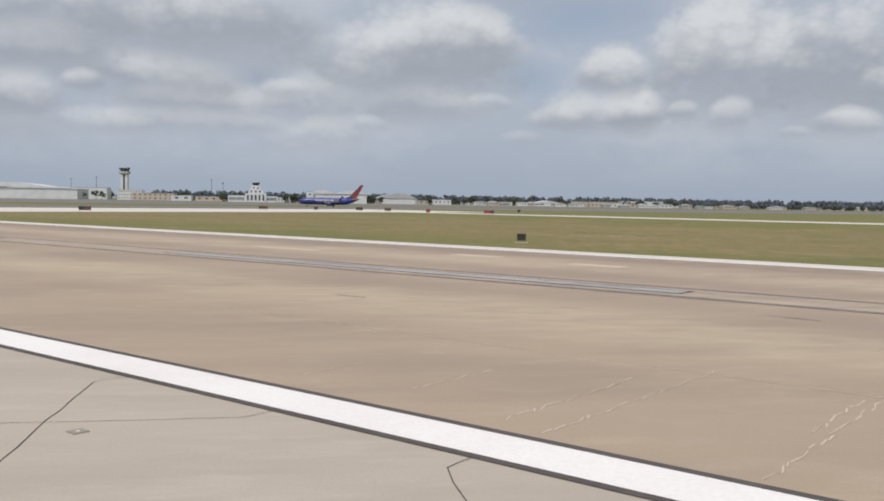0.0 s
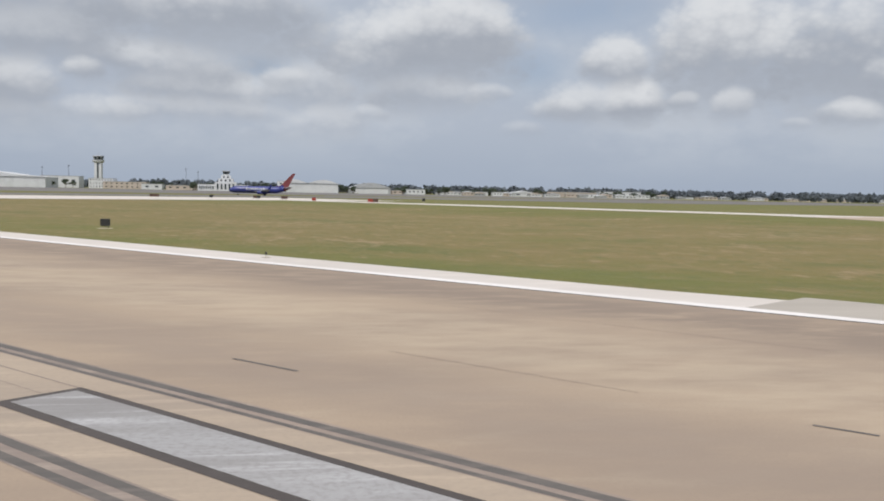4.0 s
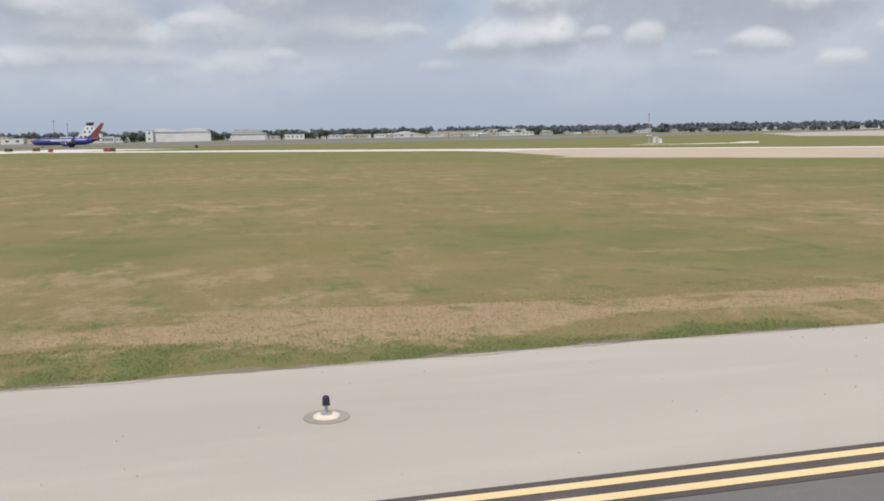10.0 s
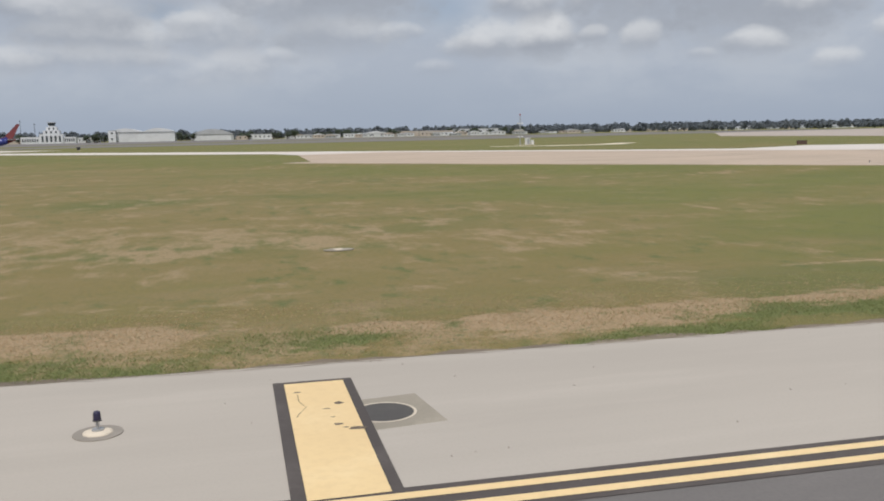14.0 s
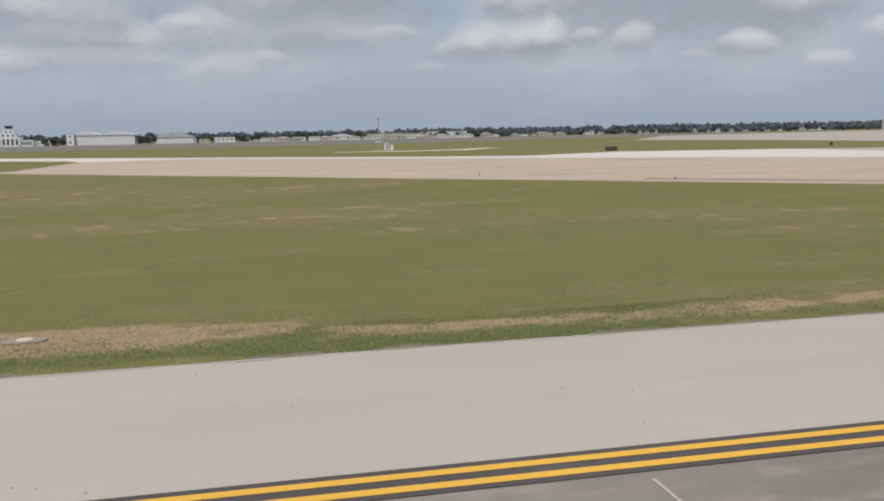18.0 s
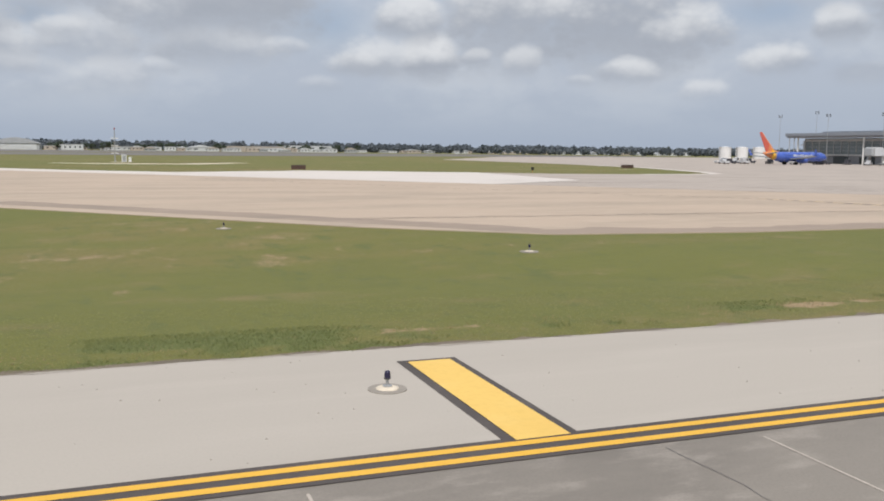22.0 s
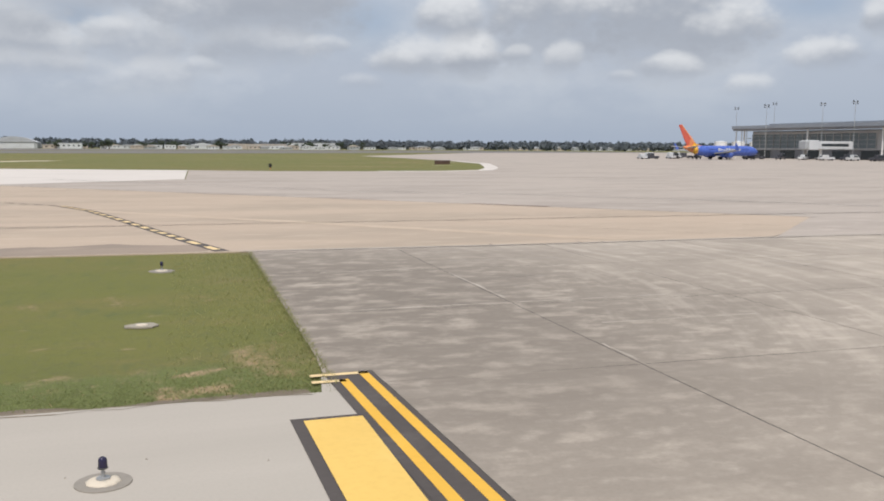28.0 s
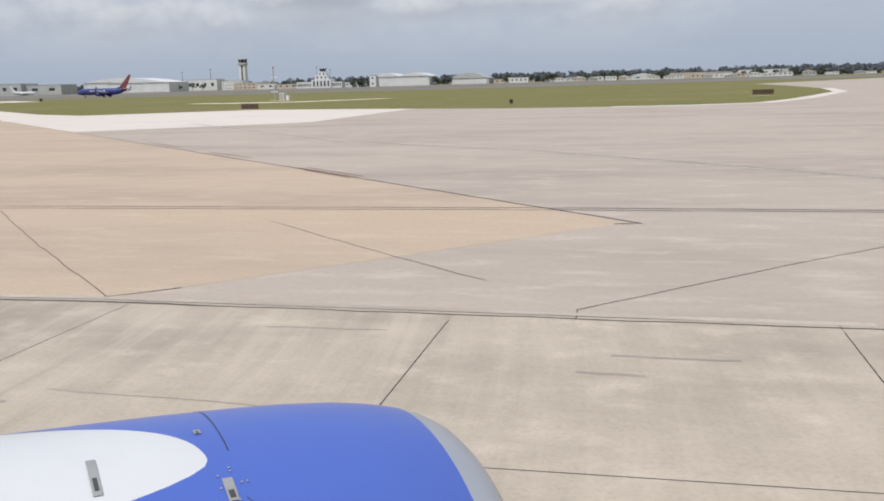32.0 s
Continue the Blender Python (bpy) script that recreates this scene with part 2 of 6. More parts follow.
    if arc:
        # tyre-swept streaks that follow the turn of aircraft about a centre
        off = nds.new("ShaderNodeVectorMath")
        off.operation = "SUBTRACT"
        lk.new(geo.outputs["Position"], off.inputs[0])
        off.inputs[1].default_value = (*arc, 0)
        sx = nds.new("ShaderNodeSeparateXYZ")
        lk.new(off.outputs[0], sx.inputs[0])
        ln = nds.new("ShaderNodeVectorMath")
        ln.operation = "LENGTH"
        lk.new(off.outputs[0], ln.inputs[0])
        an = nds.new("ShaderNodeMath")
        an.operation = "ARCTAN2"
        lk.new(sx.outputs[1], an.inputs[0])
        lk.new(sx.outputs[0], an.inputs[1])
        am = nds.new("ShaderNodeMath")
        am.operation = "MULTIPLY"
        lk.new(an.outputs[0], am.inputs[0])
        am.inputs[1].default_value = 2.6
        cb = nds.new("ShaderNodeCombineXYZ")
        lk.new(ln.outputs["Value"], cb.inputs[0])
        lk.new(am.outputs[0], cb.inputs[1])
        sweep = noise_at(2.0, 5, cb.outputs[0])
        px = nds.new("ShaderNodeSeparateXYZ")
        lk.new(geo.outputs["Position"], px.inputs[0])
        turn_mask = nds.new("ShaderNodeMath")
        turn_mask.operation = "MULTIPLY"
        lk.new(ramp(px.outputs[0], 458.0, 446.0), turn_mask.inputs[0])
        lk.new(ramp(px.outputs[0], 422.0, 431.0), turn_mask.inputs[1])
        near_turn = turn_mask.outputs[0]

        def within(f):
            mm = nds.new("ShaderNodeMath")
            mm.operation = "MULTIPLY"
            lk.new(f, mm.inputs[0])
            lk.new(near_turn, mm.inputs[1])
            return mm.outputs[0]

        long_mp = nds.new("ShaderNodeMapping")
        lk.new(geo.outputs["Position"], long_mp.inputs[0])
        long_mp.inputs["Rotation"].default_value = (0, 0, radians(2.4))
        long_mp.inputs["Scale"].default_value = (0.4, 1.7, 1)
        drawn = noise_at(0.7, 4, long_mp.outputs[0])
        col = mixc(ramp(drawn, 0.48, 0.72), col, light, 0.1)
        col = mixc(ramp(drawn, 0.5, 0.28), col, dark, 0.2)
        col = mixc(within(ramp(sweep, 0.48, 0.66)), col, light, 0.3)
        col = mixc(within(ramp(sweep, 0.48, 0.3)), col, dark, 0.36)
    if lanes:
        # lanes worn along the runway: distance across it, half width, tint, amount
        dt = nds.new("ShaderNodeVectorMath")
        dt.operation = "DOT_PRODUCT"
        lk.new(geo.outputs["Position"], dt.inputs[0])
        dt.inputs[1].default_value = (NX, NY, 0)
        wv = nds.new("ShaderNodeMath")
        wv.operation = "MULTIPLY_ADD"
        lk.new(wide_n, wv.inputs[0])
        wv.inputs[1].default_value = 2.4
        lk.new(dt.outputs["Value"], wv.inputs[2])
        for n0, half, tint, amount in lanes:
            rise, fall = ramp(wv.outputs[0], n0 + 1.2 - half - 1.0, n0 + 1.2 - half * 0.3), ramp(wv.outputs[0], n0 + 1.2 + half + 1.0, n0 + 1.2 + half * 0.3)
            mu2 = nds.new("ShaderNodeMath")
            mu2.operation = "MULTIPLY"
            lk.new(rise, mu2.inputs[0])
            lk.new(fall, mu2.inputs[1])
            mu3 = nds.new("ShaderNodeMath")
            mu3.operation = "MULTIPLY"
            lk.new(mu2.outputs[0], mu3.inputs[0])
            lk.new(ramp(mid_n, 0.25, 0.6), mu3.inputs[1])
            col = mixc(mu3.outputs[0], col, tint, amount)
    if grooves:
        wv = nds.new("ShaderNodeTexWave")
        wv.inputs["Scale"].default_value, wv.inputs["Distortion"].default_value = grooves, 0.6
        lk.new(mp.outputs[0], wv.inputs["Vector"])
        gm = nds.new("ShaderNodeMath")
        gm.operation = "MULTIPLY"
        lk.new(wv.outputs[0], gm.inputs[0])
        lk.new(ramp(wide_n, 0.42, 0.6), gm.inputs[1])
        col = mixc(gm.outputs[0], col, dark, 0.35)
    if random_tint:
        info = nds.new("ShaderNodeObjectInfo")
        col = mixc(info.outputs["Random"], col, dark, random_tint)
    lk.new(col, b.inputs["Base Color"])
    rr = nds.new("ShaderNodeMapRange")
    lk.new(mid_n, rr.inputs[0])
    rr.inputs[3].default_value, rr.inputs[4].default_value = max(0.02, rough - 0.1), min(1, rough + 0.1)
    lk.new(rr.outputs[0], b.inputs["Roughness"])
    if bump:
        bp = nds.new("ShaderNodeBump")
        bp.inputs["Strength"].default_value, bp.inputs["Distance"].default_value = bump, 0.02
        lk.new(fine_n, bp.inputs["Height"])
        lk.new(bp.outputs[0], b.inputs["Normal"])
    return m


M = {}
M["tan"] = material("tan_runway_concrete", (0.465, 0.363, 0.27), dark=(0.345, 0.278, 0.208), light=(0.54, 0.44, 0.335), stretch=(0.5, 1.4, 1), turn=47.5, stain=0.75, grain=8, speck=0.3)
M["tan_dirty"] = material("stained_tan_concrete", (0.32, 0.248, 0.188), dark=(0.25, 0.2, 0.155), light=(0.42, 0.33, 0.25), stretch=(0.4, 1.2, 1), stain=0.85, grain=8, speck=0.3)
M["rust"] = material("rust_brown_scuffs", (0.2, 0.105, 0.07), stain=0.6)
M["runway"] = material("worn_runway_concrete", (0.378, 0.288, 0.203), dark=(0.26, 0.2, 0.152), light=(0.46, 0.375, 0.27), stretch=(0.45, 1.2, 1), turn=47.5, stain=0.55, grain=16, grooves=8.7,
                       lanes=((181.9, 3.0, (0.24, 0.185, 0.14), 0.9), (174.0, 3.6, (0.48, 0.385, 0.275), 0.55), (168.0, 1.6, (0.27, 0.21, 0.165), 0.5), (158.0, 2.6, (0.3, 0.235, 0.18), 0.35), (152.0, 4.0, (0.48, 0.385, 0.27), 0.5), (142.0, 2.6, (0.33, 0.255, 0.19), 0.35)))
M["tan_light"] = material("scraped_tan_concrete", (0.54, 0.425, 0.31), dark=(0.45, 0.35, 0.25), stain=0.7, stretch=(0.4, 1.5, 1), turn=47.5)
M["tan_faded"] = material("faded_paint_on_tan_concrete", (0.5, 0.395, 0.29), dark=(0.45, 0.35, 0.255), light=(0.58, 0.475, 0.37), stain=0.9, grain=4, speck=0.6)
M["runway_pale"] = material("scraped_runway_concrete", (0.56, 0.46, 0.355), dark=(0.46, 0.37, 0.28), stain=0.6, stretch=(0.4, 1.5, 1), turn=47.5)
M["runway_dark"] = material("stained_runway_concrete", (0.3, 0.235, 0.19), dark=(0.2, 0.165, 0.14), light=(0.4, 0.325, 0.26), stretch=(0.2, 2.6, 1), turn=47.5, stain=0.9, grain=16)
M["shoulder"] = material("pale_shoulder_asphalt", (0.428, 0.384, 0.325), dark=(0.34, 0.303, 0.255), light=(0.478, 0.43, 0.368), stretch=(0.2, 1.2, 1), stain=0.5, grain=22, speck=0.18)
M["concrete"] = material("apron_concrete", (0.445, 0.381, 0.308), dark=(0.265, 0.223, 0.178), light=(0.6, 0.522, 0.43), stretch=(0.75, 1.0, 1), turn=8, scale=1.5, stain=0.7, grain=10, random_tint=0.2, arc=(407.2, 46.4),
                         soiled=((416, 42), 7.0, 24.0, (0.17, 0.142, 0.112)))
M["old_taxiway"] = material("grey_stained_concrete", (0.24, 0.212, 0.176), dark=(0.15, 0.132, 0.11), light=(0.35, 0.31, 0.262), stretch=(0.5, 1.0, 1), scale=1.8, stain=0.85, grain=14)
M["spall"] = material("spalled_pale_concrete", (0.47, 0.41, 0.345), dark=(0.34, 0.3, 0.25), light=(0.58, 0.51, 0.43), stain=0.9, grain=9, speck=0.5)
M["streak"] = material("faint_tyre_streaks", (0.33, 0.29, 0.25), dark=(0.25, 0.22, 0.19), light=(0.45, 0.39, 0.33), stretch=(0.4, 3, 1), stain=0.8)
M["far_concrete"] = material("far_apron_concrete", (0.412, 0.352, 0.296), dark=(0.31, 0.264, 0.222), light=(0.54, 0.465, 0.395), stretch=(0.5, 1.3, 1), stain=0.75, grain=6)
M["white_concrete"] = material("bright_new_concrete", (0.61, 0.555, 0.495), dark=(0.5, 0.45, 0.4), stain=0.4, stretch=(0.4, 1.2, 1), turn=47.5)
M["asphalt"] = material("dark_sealed_asphalt", (0.155, 0.142, 0.13), dark=(0.1, 0.093, 0.088), light=(0.22, 0.2, 0.185), stretch=(0.3, 1.4, 1), stain=0.6, grain=20)
M["far_asphalt"] = material("far_runway_asphalt", (0.17, 0.155, 0.145), stain=0.5, stretch=(0.2, 1, 1))
M["joint"] = material("dark_joint_sealant", (0.045, 0.042, 0.04), stain=0.4)
M["rubber"] = material("tyre_rubber_marks", (0.13, 0.115, 0.1), dark=(0.09, 0.08, 0.072), light=(0.2, 0.17, 0.145), stretch=(0.3, 3, 1), turn=47.5, stain=0.8)
M["tan_strip"] = material("ground_down_concrete", (0.4, 0.318, 0.235), dark=(0.29, 0.235, 0.185), stretch=(0.3, 3, 1), turn=47.5, stain=0.7)
M["white_paint"] = material("white_runway_paint", (0.78, 0.74, 0.7), dark=(0.62, 0.57, 0.52), light=(0.82, 0.8, 0.77), stain=0.45, grain=10, speck=0.3)
M["grey_paint"] = material("worn_grey_paint", (0.36, 0.35, 0.34), dark=(0.24, 0.225, 0.21), light=(0.52, 0.51, 0.5), stretch=(0.3, 3, 1), turn=47.5, stain=0.9, grain=9, speck=0.5)
M["yellow"] = material("yellow_marking_paint", (0.74, 0.42, 0.05), dark=(0.6, 0.33, 0.04), light=(0.78, 0.48, 0.09), stain=0.4, speck=0.2)
M["bar_yellow"] = material("broad_yellow_paint", (0.76, 0.5, 0.13), dark=(0.62, 0.39, 0.09), light=(0.8, 0.57, 0.2), stain=0.45, speck=0.25)
M["cream"] = material("faded_yellow_paint", (0.75, 0.56, 0.29), dark=(0.62, 0.45, 0.24), light=(0.8, 0.64, 0.38), stain=0.5, speck=0.3)
M["black_paint"] = material("black_outline_paint", (0.082, 0.068, 0.06), dark=(0.055, 0.046, 0.041), light=(0.13, 0.112, 0.1), stain=0.6, speck=0.3)
M["sign_black"] = material("black_sign_back", (0.03, 0.03, 0.028), rough=0.6, bump=0.03)
M["sign_brown"] = material("dark_sign_panel", (0.09, 0.05, 0.035), rough=0.6, bump=0.03)
M["sign_red"] = material("red_sign_panel", (0.32, 0.05, 0.03), rough=0.5, bump=0.03)
M["metal"] = material("galvanised_metal", (0.45, 0.45, 0.44), rough=0.5, metal=0.6, bump=0.05)
M["dark_metal"] = material("dark_metal", (0.09, 0.088, 0.085), rough=0.5, metal=0.4, bump=0.05)
M["lid_iron"] = material("weathered_iron_lid", (0.085, 0.077, 0.068), dark=(0.055, 0.05, 0.045), light=(0.13, 0.118, 0.1), rough=0.7, stain=0.6)
M["white_metal"] = material("white_painted_metal", (0.76, 0.75, 0.72), rough=0.45, stain=0.3, speck=0.1, bump=0.05)
M["orange"] = material("orange_paint", (0.65, 0.2, 0.05), rough=0.5, bump=0.02)
M["pad"] = material("concrete_light_base", (0.66, 0.575, 0.45), dark=(0.45, 0.385, 0.3), stain=0.6, grain=12)
M["old_pad"] = material("weathered_concrete_pad", (0.34, 0.3, 0.235), dark=(0.22, 0.195, 0.15), stain=0.7, grain=12)
M["old_concrete"] = material("warm_old_concrete", (0.43, 0.365, 0.295), dark=(0.32, 0.275, 0.225), light=(0.52, 0.45, 0.37), stretch=(0.4, 1.4, 1), turn=20, stain=0.6, grain=18)
M["soil"] = material("crumbled_soil_edge", (0.2, 0.155, 0.105), dark=(0.11, 0.086, 0.06), light=(0.33, 0.265, 0.185), stain=0.8, grain=15, speck=0.5)
M["tar"] = material("tar_ring", (0.29, 0.258, 0.215), stain=0.5)
M["cream_wall"] = material("cream_wall", (0.5, 0.43, 0.36), stain=0.3, bump=0.05)
M["white_wall"] = material("white_wall", (0.62, 0.63, 0.63), stain=0.3, bump=0.05)
M["grey_wall"] = material("grey_metal_wall", (0.4, 0.41, 0.41), stain=0.35, bump=0.05)
M["grey_roof"] = material("grey_metal_roof", (0.42, 0.43, 0.44), rough=0.55, stain=0.35, bump=0.05)
M["dark_window"] = material("dark_window_glass", (0.045, 0.055, 0.06), rough=0.12, stain=0.2, speck=0.0, bump=0.0)
M["jet_orange"] = material("orange_aircraft_paint", (0.7, 0.26, 0.11), rough=0.3, stain=0.12, speck=0.03, bump=0.0)
M["tail_dark"] = material("dark_red_tail_paint", (0.2, 0.05, 0.05), rough=0.4, stain=0.12, bump=0.0)
M["teal_glass"] = material("terminal_glass", (0.17, 0.205, 0.22), rough=0.15, stain=0.3, speck=0.0, bump=0.0)
M["terminal_roof"] = material("dark_standing_seam_roof", (0.26, 0.28, 0.31), rough=0.5, stain=0.35, bump=0.05)
# darker grey that paints in the shade of the service level and soffit
M["terminal_shade"] = material("grey_with_painted_shade", (0.27, 0.27, 0.28), stain=0.5, bump=0.05)
M["terminal_wall"] = material("pale_grey_terminal_panels", (0.52, 0.52, 0.52), stain=0.3, bump=0.05)
M["jet_coral"] = material("pale_orange_aircraft_paint", (0.85, 0.42, 0.22), rough=0.3, stain=0.12, speck=0.03, bump=0.0)
M["bark"] = material("bark", (0.11, 0.085, 0.065), stain=0.5)
M["tyre"] = material("black_tyre_rubber", (0.03, 0.03, 0.03), rough=0.8)
M["car_white"] = material("white_vehicle_paint", (0.58, 0.58, 0.575), rough=0.3, stain=0.15, speck=0.05, bump=0.0)
M["car_dark"] = material("dark_vehicle_paint", (0.06, 0.06, 0.07), rough=0.3, stain=0.15, speck=0.05, bump=0.0)
M["jet_blue"] = material("blue_aircraft_paint", (0.07, 0.13, 0.46), rough=0.28, stain=0.12, speck=0.03, bump=0.0)
M["jet_navy"] = material("navy_aircraft_paint", (0.035, 0.045, 0.2), rough=0.35, stain=0.12, speck=0.03, bump=0.0)
M["jet_red"] = material("red_aircraft_paint", (0.64, 0.13, 0.085), rough=0.3, stain=0.12, speck=0.03, bump=0.0)
M["jet_yellow"] = material("golden_aircraft_paint", (0.8, 0.45, 0.06), rough=0.3, stain=0.12, speck=0.03, bump=0.0)
M["jet_white"] = material("white_aircraft_paint", (0.6, 0.61, 0.62), rough=0.3, stain=0.15, speck=0.03, bump=0.0)
M["jet_lip"] = material("bare_inlet_lip", (0.5, 0.52, 0.56), rough=0.32, metal=0.55, stain=0.2, speck=0.03, bump=0.0)
M["lens_blue"] = material("blue_lamp_lens", (0.022, 0.018, 0.05), rough=0.2, bump=0.0)


def foliage(name, base, dark, thin=0.0):
    m = bpy.data.materials.new(name)
    m.use_nodes = True
    nds, lk = m.node_tree.nodes, m.node_tree.links
    b = nds["Principled BSDF"]
    b.inputs["Roughness"].default_value = 0.8
    geo = nds.new("ShaderNodeNewGeometry")
    mx = nds.new("ShaderNodeMix")
    mx.data_type = "RGBA"
    mx.inputs[6].default_value, mx.inputs[7].default_value = (*base, 1), (*dark, 1)
    lk.new(geo.outputs["Random Per Island"], mx.inputs[0])
    lk.new(mx.outputs[2], b.inputs["Base Color"])
    if thin:
        tr = nds.new("ShaderNodeBsdfTranslucent")
        lk.new(mx.outputs[2], tr.inputs[0])
        ms = nds.new("ShaderNodeMixShader")
        ms.inputs[0].default_value = thin
        lk.new(b.outputs[0], ms.inputs[1])
        lk.new(tr.outputs[0], ms.inputs[2])
        lk.new(ms.outputs[0], nds["Material Output"].inputs[0])
    return m


M["leaf"] = foliage("tree_leaves", (0.105, 0.13, 0.085), (0.07, 0.09, 0.06), 0.4)
# distance haze is painted into these leaves: paler and bluer than true foliage
M["hazed_leaf"] = foliage("hazed_woodland_leaves", (0.195, 0.22, 0.235), (0.15, 0.172, 0.188), 0.5)
M["blade_green"] = foliage("green_grass_blades", (0.39, 0.375, 0.16), (0.29, 0.3, 0.115), 0.6)
M["blade_tuft"] = foliage("lush_grass_blades", (0.27, 0.295, 0.115), (0.2, 0.225, 0.085), 0.55)
M["blade_dry"] = foliage("dry_grass_blades", (0.52, 0.38, 0.22), (0.36, 0.26, 0.145), 0.5)


def grass_material():
    """Mown turf: greens and dry straw in drifts; the mesh's 'dry' attribute says where it is thin and straw-coloured."""
    m = bpy.data.materials.new("mown_turf")
    m.use_nodes = True
    nds, lk = m.node_tree.nodes, m.node_tree.links
    b = nds["Principled BSDF"]
    b.inputs["Roughness"].default_value = 0.95
    geo = nds.new("ShaderNodeNewGeometry")

    def noise_at(sc, detail, stretch, rough=0.6):
        mp = nds.new("ShaderNodeMapping")
        lk.new(geo.outputs["Position"], mp.inputs[0])
        mp.inputs["Scale"].default_value = stretch
        n = nds.new("ShaderNodeTexNoise")
        lk.new(mp.outputs[0], n.inputs["Vector"])
        n.inputs["Scale"].default_value, n.inputs["Detail"].default_value, n.inputs["Roughness"].default_value = sc, detail, rough
        return n.outputs[0]

    def ramp(v, lo, hi):
        r = nds.new("ShaderNodeMapRange")
        r.interpolation_type = "SMOOTHSTEP"
        lk.new(v, r.inputs[0])
        r.inputs[1].default_value, r.inputs[2].default_value = lo, hi
        return r.outputs[0]

    def mixc(f, a, c):
        x = nds.new("ShaderNodeMix")
        x.data_type = "RGBA"
        lk.new(f, x.inputs[0])
        for val, i in ((a, 6), (c, 7)):
            if isinstance(val, tuple):
                x.inputs[i].default_value = (*val, 1)
            else:
                lk.new(val, x.inputs[i])
        return x.outputs[2]

    def add(a, c, k):
        mu = nds.new("ShaderNodeMath")
        mu.operation = "MULTIPLY_ADD"
        lk.new(c, mu.inputs[0])
        mu.inputs[1].default_value = k
        lk.new(a, mu.inputs[2])
        return mu.outputs[0]

    wide_n = noise_at(0.05, 8, (0.6, 1.1, 1), 0.7)
    drift = noise_at(0.24, 9, (0.7, 1.1, 1), 0.7)
    tuft = noise_at(0.55, 6, (0.7, 1.1, 1), 0.65)
    clump = noise_at(2.2, 6, (0.8, 1.1, 1), 0.7)
    fine_n = noise_at(13, 4, (1, 1, 1))
    dry = nds.new("ShaderNodeAttribute")
    dry.attribute_name = "dry"
    bro = nds.new("ShaderNodeAttribute")
    bro.attribute_name = "brown"
    col = mixc(ramp(add(wide_n, bro.outputs["Fac"], 0.2), 0.42, 0.7), (0.142, 0.144, 0.028), (0.2, 0.151, 0.05))
    col = mixc(ramp(add(drift, bro.outputs["Fac"], 0.07), 0.5, 0.8), col, (0.238, 0.174, 0.078))
    col = mixc(ramp(add(tuft, bro.outputs["Fac"], -0.06), 0.5, 0.76), col, (0.121, 0.128, 0.026))
    col = mixc(ramp(noise_at(0.075, 7, (0.8, 1.0, 1), 0.66), 0.5, 0.74), col, (0.114, 0.123, 0.027))
    lush = nds.new("ShaderNodeAttribute")
    lush.attribute_name = "lush"
    col = mixc(ramp(add(lush.outputs["Fac"], clump, 0.8), 0.55, 1.15), col, (0.124, 0.144, 0.037))
    straw = add(add(drift, clump, 1.0), dry.outputs["Fac"], 0.75)
    col = mixc(ramp(straw, 1.26, 1.56), col, (0.36, 0.255, 0.145))
    streak = add(noise_at(0.75, 7, (0.8, 0.42, 1), 0.72), wide_n, 0.7)
    col = mixc(ramp(add(streak, bro.outputs["Fac"], 0.05), 0.92, 1.08), col, (0.3, 0.216, 0.112))
    col = mixc(ramp(noise_at(1.1, 7, (0.8, 0.4, 1), 0.72), 0.53, 0.68), col, (0.108, 0.122, 0.03))
    col = mixc(ramp(clump, 0.57, 0.76), col, (0.122, 0.138, 0.042))
    col = mixc(ramp(fine_n, 0.47, 0.75), col, (0.105, 0.108, 0.038))
    lk.new(col, b.inputs["Base Color"])
    bp = nds.new("ShaderNodeBump")
    bp.inputs["Strength"].default_value, bp.inputs["Distance"].default_value = 0.6, 0.06
    lk.new(fine_n, bp.inputs["Height"])
    lk.new(bp.outputs[0], b.inputs["Normal"])
    return m


M["grass"] = grass_material()


# ---- building blocks ----
def mesh_of(name, bm):
    me = bpy.data.meshes.new(name)
    bm.normal_update()
    bm.to_mesh(me)
    bm.free()
    return me


def part(name, bm, mat, parent=None, label="", at=None, smooth=False):
    """Links a bmesh as one mesh object, under a thing or a part where one is given."""
    me = mesh_of(name, bm) if isinstance(bm, bmesh.types.BMesh) else bm
    if not me.materials:
        me.materials.append(mat)
    if smooth:
        for p in me.polygons:
            p.use_smooth = True
    ob = new(name, me)
    if parent is not None:
        ob.parent = parent
    if at is not None:
        ob.matrix_basis = at if isinstance(at, Matrix) else Matrix.Translation(at)
    if label:
        ob["label"] = label
    return ob


def thing(name, m, label, category, group="", kind=""):
    ob = new(name)
    ob.empty_display_size = 0.2
    ob.matrix_basis = m if isinstance(m, Matrix) else Matrix.Translation(m)
    return tagged(ob, label, category, group, kind)


def box(x0, y0, z0, x1, y1, z1, bevel=0.0, bm=None):
    bm = bm or bmesh.new()
    r = bmesh.ops.create_cube(bm, size=1, matrix=Matrix.LocRotScale(((x0 + x1) / 2, (y0 + y1) / 2, (z0 + z1) / 2), None,
                                                                   (abs(x1 - x0), abs(y1 - y0), abs(z1 - z0))))
    if bevel:
        edges = list({e for v in r["verts"] for e in v.link_edges})
        bmesh.ops.bevel(bm, geom=edges, offset=bevel, segments=2, affect="EDGES", profile=0.5)
    return bm


